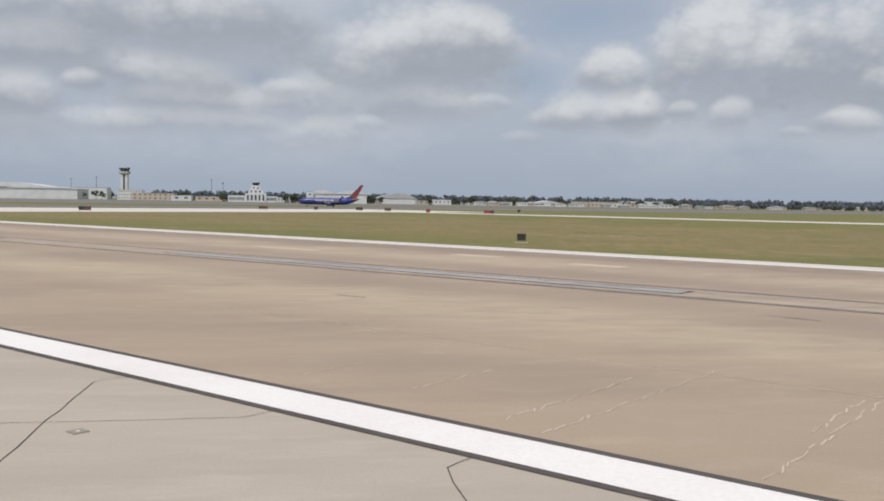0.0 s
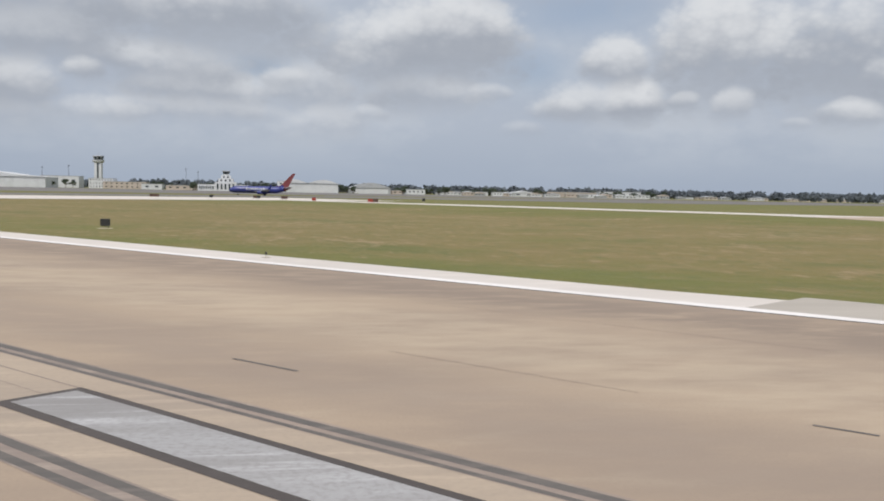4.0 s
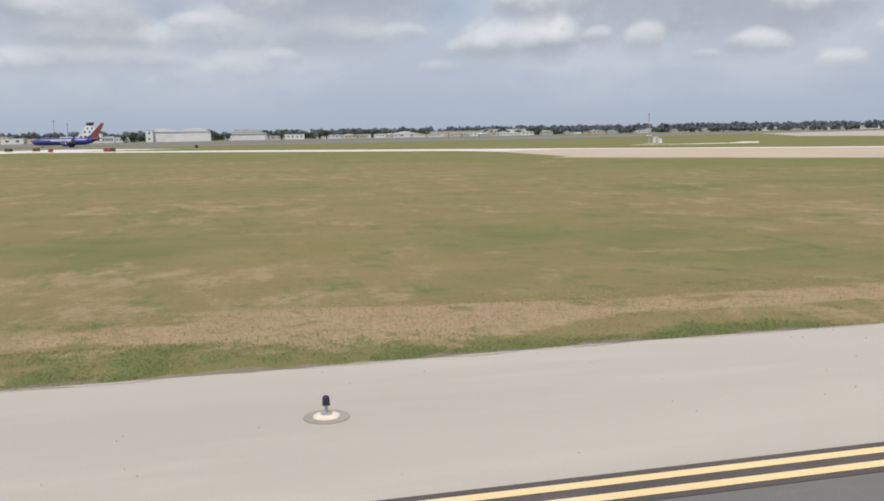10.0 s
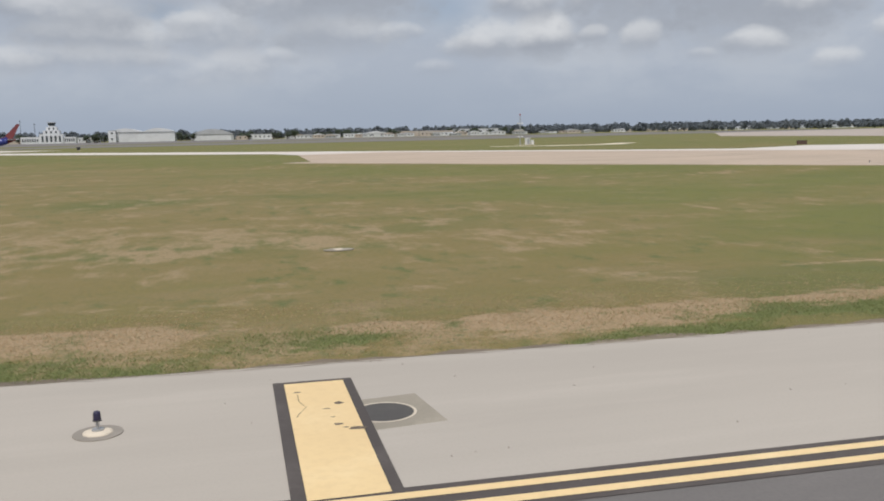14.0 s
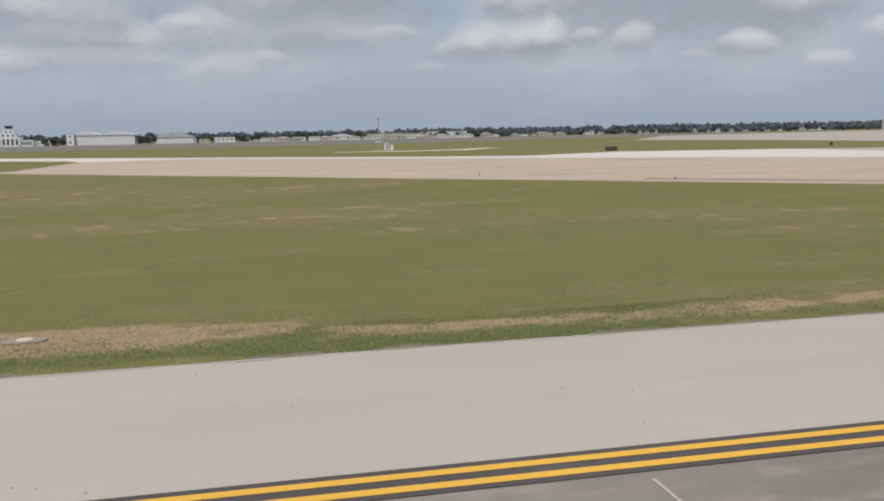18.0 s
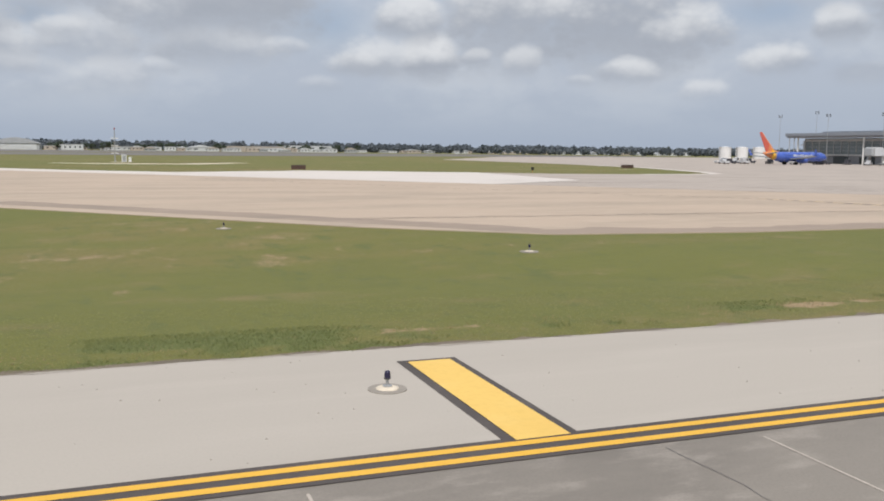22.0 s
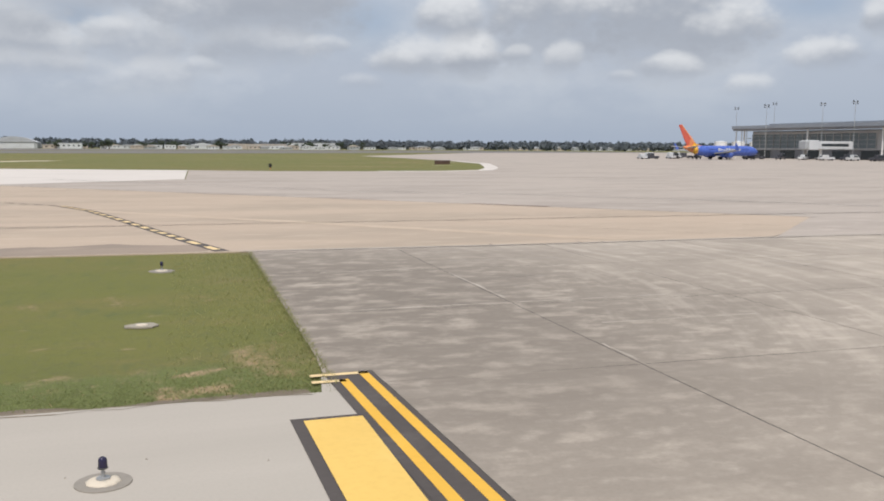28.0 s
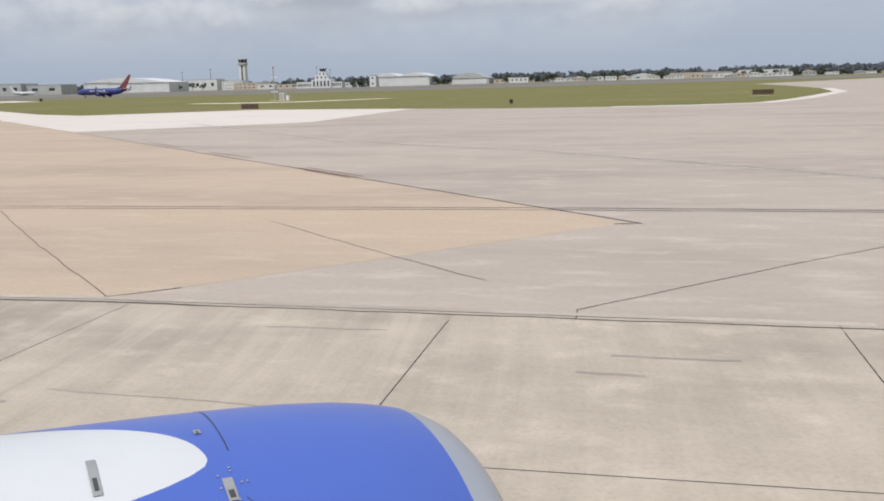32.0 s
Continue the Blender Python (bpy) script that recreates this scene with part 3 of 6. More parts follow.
def tube(p, q, r0, r1=None, seg=12, bm=None):
    bm = bm or bmesh.new()
    p, q = Vector(p), Vector(q)
    d = q - p
    m = Matrix.Translation((p + q) / 2) @ d.to_track_quat("Z", "Y").to_matrix().to_4x4()
    bmesh.ops.create_cone(bm, cap_ends=True, segments=seg, radius1=r0, radius2=r0 if r1 is None else r1, depth=d.length, matrix=m)
    return bm


def turned(profile, seg=24, bm=None):
    """A body of revolution about z from (radius, height) pairs, from bottom to top."""
    bm = bm or bmesh.new()
    rings = []
    for r, h in profile:
        if r < 1e-5:
            rings.append([bm.verts.new((0, 0, h))])
        else:
            rings.append([bm.verts.new((r * math.cos(2 * math.pi * i / seg), r * math.sin(2 * math.pi * i / seg), h)) for i in range(seg)])
    for a, b in zip(rings, rings[1:]):
        for i in range(seg):
            j = (i + 1) % seg
            if len(a) == 1 and len(b) == 1:
                continue
            if len(a) == 1:
                bm.faces.new((a[0], b[j], b[i]))
            elif len(b) == 1:
                bm.faces.new((a[i], a[j], b[0]))
            else:
                bm.faces.new((a[i], a[j], b[j], b[i]))
    return bm


def sheet(points, z, thick=0.0):
    """A flat piece of paving or paint with the given outline; with a thickness it gets sides."""
    bm = bmesh.new()
    f = bm.faces.new([bm.verts.new((x, y, z)) for x, y in points])
    if f.calc_area() and f.normal.z < 0:
        f.normal_flip()
    f.normal_update()
    if f.normal.z < 0:
        bmesh.ops.reverse_faces(bm, faces=[f])
    if thick:
        r = bmesh.ops.extrude_face_region(bm, geom=[f])
        vs = [v for v in r["geom"] if isinstance(v, bmesh.types.BMVert)]
        bmesh.ops.translate(bm, verts=vs, vec=(0, 0, -thick))
        bmesh.ops.recalc_face_normals(bm, faces=bm.faces)
    return bm


def ribbon(line, width, z, thick=0.0):
    """A band of paint or sealant along a polyline, its near edge on the line's right."""
    pts = [Vector((x, y)) for x, y in line]
    left, right = [], []
    for i, p in enumerate(pts):
        d = (pts[min(i + 1, len(pts) - 1)] - pts[max(i - 1, 0)]).normalized()
        n = Vector((-d.y, d.x)) * width / 2
        left.append(p + n)
        right.append(p - n)
    bm = bmesh.new()
    va = [bm.verts.new((p.x, p.y, z)) for p in left]
    vb = [bm.verts.new((p.x, p.y, z)) for p in right]
    for i in range(len(pts) - 1):
        bm.faces.new((vb[i], vb[i + 1], va[i + 1], va[i]))
    return bm


# runway frame: n across, s along the two parallel runways


def ns(n, s):
    return (NX * n + DX * s, NY * n + DY * s)


def curve_y(table, x):
    xs, ys = [a for a, _ in table], [b for _, b in table]
    return float(np.interp(x, xs, ys))


# taxiway side: the turf's edge and the outer edge of the double yellow line
TURF = [(219, 43.7), (221.2, 41.9), (224, 40.1), (228.7, 38.55), (234, 38.05), (242.6, 37.95), (248, 38.0), (254, 37.85), (259, 37.8), (267, 37.95), (274, 37.85), (283, 37.5), (305, 36.9), (321, 36.5), (342, 35.9), (361.5, 35.6), (370, 35.35), (385, 35.15), (401, 34.5), (417.8, 33.9)]
LINE = [(219.6, 35.3), (221.7, 34.6), (223.9, 33.95), (227.6, 33.05), (230, 32.75), (236.2, 32.35), (256, 32.3), (275.7, 32.15), (295, 31.7), (312.6, 31.1), (333, 30.3), (356, 30.0), (383.7, 29.5), (395, 29.2), (412.5, 28.3), (418.7, 28.0)]


# ---- the ground and the pavements ----
def smooth(a, b, v):
    t = min(1, max(0, (v - a) / (b - a)))
    return t * t * (3 - 2 * t)


def turf_height(x, y):
    """Turf lies a little under the pavements and dips to a swale in the infield."""
    n, s = NX * x + NY * y, DX * x + DY * y
    if 190 < x < 420 and y > 33 and n > 188 and n < 317:
        w = min(y - curve_y(TURF, x), n - 189.5, 315 - n, max(0, 418.4 - x))
        return -0.035 - 0.42 * smooth(0, 13, w)
    return -0.035


def dryness(x, u):
    """How straw-dry the turf is, u metres in from the pavement: a broken band along the edge, wider at first."""
    late = smooth(312, 326, x)
    mid = 3.2 - 1.5 * late + 1.0 * noise.noise(Vector((x * 0.07, 1.7, 0)))
    wid = max(0.45, 1.6 - 0.9 * late + 0.8 * noise.noise(Vector((x * 0.06, 8.2, 0))))
    torn = noise.noise(Vector((x * 0.16, u * 0.35, 4.4))) + 0.8 * noise.noise(Vector((x * 0.7, u * 0.9, 2.0))) + 0.45 * noise.noise(Vector((x * 2.0, u * 1.8, 1.0)))
    k = math.exp(-((u - mid) / wid) ** 2) * smooth(-0.75 + 0.4 * late, 0.2 + 0.25 * late, torn)
    k += 0.95 * math.exp(-((x - 303.5) / 5.0) ** 2 - ((u - 2.4) / 2.0) ** 2) * smooth(-0.7, 0.1, torn)
    k += 0.5 * smooth(0.1, 0.5, noise.noise(Vector((x * 0.12, u * 0.4, 6.0)))) * (1 - smooth(300, 345, x)) * (1 - smooth(9, 22, u))
    k = k * (1 - 0.7 * smooth(380, 398, x)) + 0.55 * smooth(394, 402, x) * smooth(0.15, 0.6, 0.7 * noise.noise(Vector((x * 0.6, u * 0.55, 9.0))) + noise.noise(Vector((x * 2.1, u * 1.9, 7.0)))) * (1 - smooth(6, 10, u))
    return min(1.15, k)


def lushness(x, u):
    """Drifts of longer green grass close to the pavement."""
    return noise.noise(Vector((x * 0.22, u * 0.5, 3.3))) + 0.35 * noise.noise(Vector((x * 1.4, u * 1.6, 5.1)))


xs = sorted(set([-4500, -2500, -1500, -900, -500, -250, -100] + list(range(0, 200, 10)) + [v / 2 for v in range(400, 842)] + list(range(424, 520, 8)) + [560, 640, 760, 900, 1200, 1700, 2600, 4500]))
ys = sorted(set([-4500, -2000, -800, -300, -100, -40, 0, 20] + [v / 4 for v in range(128, 192)] + [v / 2 for v in range(96, 116)] + list(range(58, 110, 2)) + list(range(110, 330, 10)) + [360, 420, 500, 620, 800, 1000, 1300, 1700, 2300, 3200, 4500]))
verts = [(x, y, turf_height(x, y)) for y in ys for x in xs]
nx = len(xs)
faces = [(j * nx + i, j * nx + i + 1, (j + 1) * nx + i + 1, (j + 1) * nx + i) for j in range(len(ys) - 1) for i in range(nx - 1)]
me = bpy.data.meshes.new("ground")
me.from_pydata(verts, [], faces)
att = me.attributes.new("dry", "FLOAT", "POINT")
brown = me.attributes.new("brown", "FLOAT", "POINT")
green = me.attributes.new("lush", "FLOAT", "POINT")
for i, (x, y, z) in enumerate(verts):
    k = 0.0
    if 205 < x < 420 and 33 < y < 60:
        u = y - curve_y(TURF, x)
        att.data[i].value = dryness(x, u)
        green.data[i].value = smooth(-0.1, 0.3, lushness(x, u)) * smooth(-0.2, 0.3, u) * (1 - smooth(1.6, 3.2, u))
    nn = NX * x + NY * y
    brown.data[i].value = (1 - smooth(272, 318, x)) * smooth(190, 215, nn) * (1 - smooth(285, 318, nn))
part("ground", me, M["grass"], smooth=True)
tagged(bpy.data.objects["ground"], "mown airfield turf, green with straw-coloured dry drifts", "grass", kind="structure")


def paving(name, points, z, mat, label, category="pavement"):
    ob = part(name, sheet(points, z, 0.3), M[mat])
    return tagged(ob, label, category, kind="structure")


# crossing runway with its pale shoulders
runway_a = paving("runway_crossing", [ns(138, -420), ns(185.6, -420), ns(185.6, 190), ns(138, 190)], 0.006, "runway", "worn tan runway concrete with grooves and rubber streaks", "runway")
paving("runway_shoulder", [ns(185.6, -420), ns(188.8, -420), ns(188.8, 95), ns(190.3, 112), ns(190.3, 132), ns(185.6, 134)], 0.0, "white_concrete", "pale concrete runway shoulder beside the turf")
paving("runway_shoulder", [ns(60, -420), ns(138, -420), ns(138, 190), ns(60, 190)], -0.005, "old_concrete", "light grey concrete beside the crossing runway")

# taxiway shoulder between the turf and the double yellow line
side = [(x, y) for x, y in TURF]
low = [(x, y - 0.1) for x, y in LINE]
paving("taxiway_shoulder", [(207.8, 55.4), (211.9, 50.7), (215.4, 46.6)] + side + [(418.0, 34.95), (418.84, 34.9), (418.84, 27.9)] + low[::-1] + [ns(185.62, 99)], 0.002, "shoulder", "smooth pale grey taxiway shoulder asphalt")
rs = random.Random(31)
lip = [(x, curve_y(TURF, x) + rs.uniform(-0.05, 0.07)) for x in np.arange(219.2, 417.9, 0.45)]
va = [(x, y - rs.uniform(0.03, 0.13), 0.006) for x, y in lip] + [(x, y + rs.uniform(0.08, 0.42), -0.03) for x, y in lip]
kl = len(lip)
me = bpy.data.meshes.new("soil_edge")
me.from_pydata(va, [], [(i, i + 1, kl + i + 1, kl + i) for i in range(kl - 1)])
tagged(part("soil_edge", me, M["soil"]), "crumbled dark soil along the shoulder's edge", "soil", kind="structure")
# the taxiway itself: dark asphalt, then old concrete
mid = [(x, y - 0.1) for x, y in LINE if x < 315] + [(315.4, curve_y(LINE, 315.4) - 0.1)]
paving("taxiway_asphalt", mid + [(315.4, 2), ns(185.62, 175)], 0.0045, "asphalt", "dark sealed asphalt taxiway surface")
mid2 = [(315.4, curve_y(LINE, 315.4) - 0.1)] + [(x, y - 0.1) for x, y in LINE if x > 315.4]
paving("taxiway_concrete", mid2 + [(418.84, 27.9), (418.84, 2), (315.4, 2)], 0.0, "old_taxiway", "mottled old concrete taxiway surface")
patch = [(219.75, 36.7), (222.1, 35.65), (224.4, 34.72), (227, 33.85), (230, 33.0), (234, 32.5)] + [(x, y - 0.05) for x, y in LINE if x < 236][::-1] + [(218.95, 36.05)]
tagged(part("asphalt_patch", sheet(patch, 0.008), M["asphalt"]), "dark grey asphalt patch beside the double yellow line", "pavement", kind="structure")

# second runway: tan, with a bright strip along its far side and a blunt start
tan_pts = [(294.5, 152), (297, 200)] + [ns(373.5, 60), ns(373.5, 259.7), (441.2, 52.0)] + [(418.6, 52.9), (400, 54.2), (388, 54.2), (378, 55.6)] + [ns(314.8, 205), ns(314.8, 86)]
paving("runway_tan", tan_pts, 0.004, "tan", "warm tan runway concrete with dark tyre streaks", "runway")
paving("runway_edge_strip", [ns(360, -118), ns(376, -118), ns(381, -60), ns(383, 110), (372, 165.5), (396, 178), (424, 166.5), (421.2, 126.5), ns(373.7, 187.8), ns(373.7, 62), (297, 200.5), ns(361, 40)], 0.002, "white_concrete", "bright pale concrete strip along the runway")
# cross taxiway on the far side of the infield, and the runway used by the landing jet
paving("cross_taxiway", [ns(90, -186), ns(90, -118), ns(420, -118), ns(420, -186)], -0.002, "white_concrete", "pale concrete cross taxiway")
paving("cross_runway", [ns(60, -268), ns(60, -200), ns(1300, -200), ns(1300, -268)], -0.004, "far_asphalt", "far grey asphalt runway", "runway")

# the wide apron, with a turf island left free
apron = [(418.86, 2), (418.86, 34.9), (418.05, 35.0), (418.4, 38.4), (418.75, 46), (419.05, 52.95), (441.0, 52.2), ns(373.1, 259.0), ns(373.1, 188.4), (403.4, 117.1), (421.3, 126.3), (424.1, 166), (437, 159), (452, 156.6), (463, 157.2), (471, 162), (478, 176), (484, 192), (495, 222), (502, 262), (507, 330), (509, 395), (560, 480), (664, 656), (1100, 900), (1300, 600), (1300, 2)]
paving("apron", apron, 0.0, "far_concrete", "broad pale concrete apron reaching to the terminal")
paving("far_apron", [(-1100, 560), (60, 560), (400, 800), (620, 1000), (700, 1120), (700, 1168), (-1100, 1168)], -0.006, "far_asphalt", "far dark apron before the hangars")
paving("far_taxiway", [(205, 470), (310, 489), (421, 510), (521, 573), (604, 640), (690, 660), (1000, 840), (980, 1010), (800, 1080), (520, 800), (420, 690), (310, 620), (205, 590)], -0.008, "far_asphalt", "far dark asphalt taxiway beyond the turf island")
paving("island_path", [(351, 246), (366, 238), (384, 238), (400, 262), (396, 264), (380, 246), (362, 247), (352, 250)], -0.02, "pad", "pale gravel path round the antenna mast")


tagged(part("island_edge", ribbon([(452, 156.2), (463, 156.6), (471.6, 160.6), (479, 175.5), (485.2, 191.5), (496.2, 221.8), (503, 262)], 2.6, 0.006), M["white_concrete"]), "pale concrete band round the turf island's end", "pavement", kind="structure")


# ---- markings ----
def marking(name, bm, mat, label, parent=None):
    ob = part(name, bm, M[mat], parent)
    return tagged(ob, label, "marking", kind="structure") if parent is None else ob


def band(name, n0, n1, s0, s1, z, mat, label):
    return marking(name, sheet([ns(n0, s0), ns(n0, s1), ns(n1, s1), ns(n1, s0)], z), mat, label)


band("side_stripe", 137.6, 138.78, -420, 190, 0.014, "white_paint", "white runway side stripe with dark outline")
band("stripe_outline", 137.42, 139.0, -420, 190, 0.010, "black_paint", "dark outline of the runway side stripe")
band("side_stripe", 184.86, 185.68, -420, 134.6, 0.014, "white_paint", "white runway side stripe along the far edge")
band("stripe_outline", 184.7, 184.95, -420, 134.6, 0.010, "black_paint", "dark outline of the runway side stripe")
band("centre_strip", 161.55, 165.3, -420, 190, 0.010, "tan_strip", "lighter ground-down strip along the runway centre")
band("stained_band", 164.9, 165.5, -420, 190, 0.0115, "runway_dark", "dark stained band along the runway joint")
band("stained_band", 161.2, 161.85, -420, 190, 0.0115, "runway_dark", "dark stained band along the runway joint")
for n0, n1 in ((164.93, 165.05), (165.2, 165.42), (161.24, 161.42), (161.6, 161.8)):
    band("rubber_band", n0, n1, -420, 190, 0.0133, "rubber", "dark sealed joint along the runway")
for k in range(-8, 2):
    s0 = 94.7 + 61.6 * k
    band("centreline_outline", 162.62, 164.25, s0 - 0.2, s0 + 36.5, 0.016, "black_paint", "black outline of a worn centreline stripe")
    band("centreline_stripe", 162.85, 164.05, s0, s0 + 36.3, 0.020, "grey_paint", "worn grey-white runway centreline stripe")


def offset_line(table, off, x0, x1, step=3.0):
    k = max(2, int((x1 - x0) / step) + 1)
    out = []
    for i in range(k):
        x = x0 + (x1 - x0) * i / (k - 1)
        out.append((x, curve_y(table, x) + off))
    return out


def double_line(x0, x1, mat, tag):
    marking("line_outline", ribbon(offset_line(LINE, -0.36, x0, x1), 0.78, 0.012), "black_paint", "black border of the double taxiway edge line")
    marking("edge_line", ribbon(offset_line(LINE, -0.19, x0, x1), 0.16, 0.016), mat, tag)
    marking("edge_line", ribbon(offset_line(LINE, -0.55, x0, x1), 0.16, 0.016), mat, tag)


double_line(219.7, 312.72, "cream", "faded double yellow taxiway edge line")
double_line(315.36, 418.7, "yellow", "fresh double yellow taxiway edge line")

# corner where the double line turns away along the turf's end
marking("line_outline", ribbon([(418.45, 27.5), (418.45, 34.95)], 0.82, 0.014), "black_paint", "black border of the turning edge line")
marking("edge_line", ribbon([(418.68, 27.4), (418.68, 34.9)], 0.16, 0.018), "yellow", "fresh yellow edge line turning the corner")
marking("edge_line", ribbon([(418.27, 27.8), (418.27, 34.5)], 0.16, 0.018), "yellow", "fresh yellow edge line turning the corner")
marking("edge_line", ribbon([(418.76, 34.83), (417.8, 34.85)], 0.15, 0.018), "cream", "short faded return of the edge line")
marking("edge_line", ribbon([(418.3, 34.42), (417.75, 34.44)], 0.14, 0.018), "cream", "short faded return of the edge line")

# broad bars across the shoulder
BARS = [(226.78, 37.6, 33.05, 1.15, "cream"), (254.5, 36.8, 32.2, 1.15, "cream"), (281.88, 36.53, 31.9, 1.18, "cream"), (309.65, 35.8, 31.3, 1.1, "cream"),
        (336.22, 34.83, 30.2, 1.1, "yellow"), (363.74, 34.45, 29.75, 1.1, "yellow"), (390.75, 33.98, 29.45, 1.1, "yellow"), (417.66, 32.65, 28.05, 1.12, "yellow")]
for bx, y1, y0, w, mat in BARS:
    lean = 1.2 if bx < 230 else -0.12
    out = [(bx - w / 2, y1), (bx + w / 2, y1 - 0.03), (bx + w / 2 + lean, y0), (bx - w / 2 + lean, y0 + 0.02)]
    inn = [(bx - w / 2 + 0.16, y1 - 0.14), (bx + w / 2 - 0.14, y1 - 0.15), (bx + w / 2 - 0.14 + lean, y0 + 0.05), (bx - w / 2 + 0.16 + lean, y0 + 0.05)]
    marking("bar_outline", sheet(out, 0.0085), "black_paint", "black outline of a shoulder bar")
    marking("shoulder_bar", sheet(inn, 0.018), "bar_yellow" if mat == "yellow" else mat, "broad %s bar painted across the taxiway shoulder" % ("faded yellow" if mat == "cream" else "bright yellow"))
for bx, y1, y0, w, mat in BARS:
    rb = random.Random(int(bx))
    if mat == "yellow":
        continue
    for k in range(1):
        xa, ya = bx + rb.uniform(-0.3, 0.3), y1 - 0.2 - rb.uniform(0, 2.2)
        pts = [(xa, ya)]
        for i in range(4):
            pts.append((pts[-1][0] + rb.uniform(-0.12, 0.12), pts[-1][1] - rb.uniform(0.12, 0.35)))
        marking("crack_line", ribbon(pts, 0.008, 0.0205), "joint", "fine crack through the painted bar")
rb = random.Random(71)
for cx, cy, cw in ((282.1, 35.22, 0.11), (281.92, 35.0, 0.06), (281.95, 34.62, 0.05), (281.98, 34.3, 0.09), (282.18, 34.08, 0.14), (282.05, 34.15, 0.05), (281.6, 35.9, 0.07), (309.5, 35.5, 0.05), (309.9, 35.55, 0.06), (309.75, 35.5, 0.04), (254.7, 36.4, 0.05)):
    ring = [(cx + cw * rb.uniform(0.5, 1.1) * math.cos(k * 0.785), cy + 0.6 * cw * rb.uniform(0.4, 1.1) * math.sin(k * 0.785)) for k in range(8)]
    marking("paint_chip", sheet(ring, 0.0195), "soil", "worn spot where the yellow paint has flaked off")
marking("bar_outline", sheet([(208.2, 47.8), (214.9, 46.62), (216.15, 45.2), (209.7, 46.12)], 0.012), "black_paint", "black outline of a shoulder bar")
marking("shoulder_bar", sheet([(208.55, 47.58), (214.8, 46.48), (215.7, 45.4), (209.75, 46.28)], 0.018), "cream", "faded yellow bar slanting beside the runway")

# joints and cracks in the old taxiway concrete
for k in range(17):
    jx = 317.6 + 6.1 * k
    jy = curve_y(LINE, jx) - 0.95
    marking("pale_joint", ribbon([(jx, jy), (jx - 0.25, jy - 5), (jx - 0.5, 8)], 0.04, 0.0045), "spall", "pale sealed joint in the old taxiway concrete")
marking("pale_joint", ribbon([(x, curve_y(LINE, x) - 4.2) for x in np.arange(317, 417, 5.0)], 0.06, 0.005), "joint", "dark joint along the taxiway concrete")
for k, jx in enumerate((364.9, 382.3)):
    rk = random.Random(k + 5)
    jy = curve_y(LINE, jx) - 0.9
    pts = [(jx, jy)]
    for i in range(7):
        pts.append((pts[-1][0] + rk.uniform(-0.06, 0.05), pts[-1][1] - rk.uniform(0.25, 0.5)))
    marking("crack_line", ribbon(pts, 0.012, 0.0055), "asphalt", "dark crack in the old taxiway concrete")

# holding position: two dashed and two solid rows on a black ground
hx = 312.86
marking("hold_ground", sheet([(hx, 31.2), (315.42, 31.1), (315.42, 12), (hx, 12)], 0.010), "black_paint", "black ground of the holding position marking")
for row in (313.1, 313.68):
    for k in range(10):
        y1 = 30.92 - k * 1.85
        marking("hold_dash", sheet([(row, y1), (row + 0.3, y1 - 0.01), (row + 0.3, y1 - 0.93), (row, y1 - 0.92)], 0.016), "yellow", "yellow dash of the holding position marking")
for row in (314.24, 314.8):
    marking("hold_line", sheet([(row, 31.16), (row + 0.3, 31.14), (row + 0.3, 12), (row, 12)], 0.016), "yellow", "solid yellow holding position line")

# dashed double edge line curving over the tan runway
CURVE = [(372, 133), (380, 121.9), (391, 106), (401.4, 91.5), (407.5, 84.6), (411.2, 80.4), (412.9, 76.0), (414.4, 69.8), (416.0, 62.7), (417.2, 57.3), (418.2, 53.2)]
marking("dash_ground", ribbon(CURVE[5:], 0.55, 0.010), "black_paint", "dark ground of a dashed taxiway edge line")
for i in range(len(CURVE) - 1):
    a, b = Vector(CURVE[i]), Vector(CURVE[i + 1])
    k = max(1, round((b - a).length / 3.0))
    d = (b - a) / k
    nrm = Vector((-d.y, d.x)).normalized()
    for j in range(k):
        for start in (0.1, 0.6):
            p = a + d * (j + start)
            q = a + d * (j + start + 0.28)
            marking("edge_dash", ribbon([tuple(p), tuple(q)], 0.3 if i > 4 else 0.2, 0.016), "cream" if i > 4 else "black_paint", "pale dash of the taxiway edge line" if i > 4 else "dark dash of a worn taxiway edge line")

# stained band of the tan runway along the turf
rf = random.Random(14)
near = [(352.0, 84.6), (362.0, 73.6), (371.0, 63.6), (378.0, 55.7), (388.0, 54.35), (400.0, 54.35), (410.0, 53.7), (418.4, 53.1)]
lo_edge, hi_edge = [], []
for (xa, ya), (xb, yb) in zip(near, near[1:]):
    for i in range(12):
        x, y = xa + (xb - xa) * i / 12, ya + (yb - ya) * i / 12
        lo_edge.append((x, y))
        hi_edge.append((x + (1.6 if x < 378 else 0.3), y + 2.6 + 1.2 * noise.noise(Vector((x * 0.25, 3.0, 0))) + rf.uniform(-0.3, 0.3)))
marking("stained_band", sheet(lo_edge + hi_edge[::-1], 0.0075), "tan_dirty", "brown stained band along the runway's edge")

# faded stripe and dark joints over the tan runway
rf = random.Random(12)
edge_a = [ns(355.2 + rf.uniform(-0.12, 0.14), s) for s in np.arange(222, 252.5, 0.8)]
edge_b = [ns(356.2 + rf.uniform(-0.14, 0.12), s) for s in np.arange(222, 254.5, 0.8)]
marking("faded_stripe", sheet(edge_a + [ns(355.5, 253.2), ns(355.9, 254.6)] + edge_b[::-1], 0.009), "tan_faded", "faded pale stripe across the tan concrete")


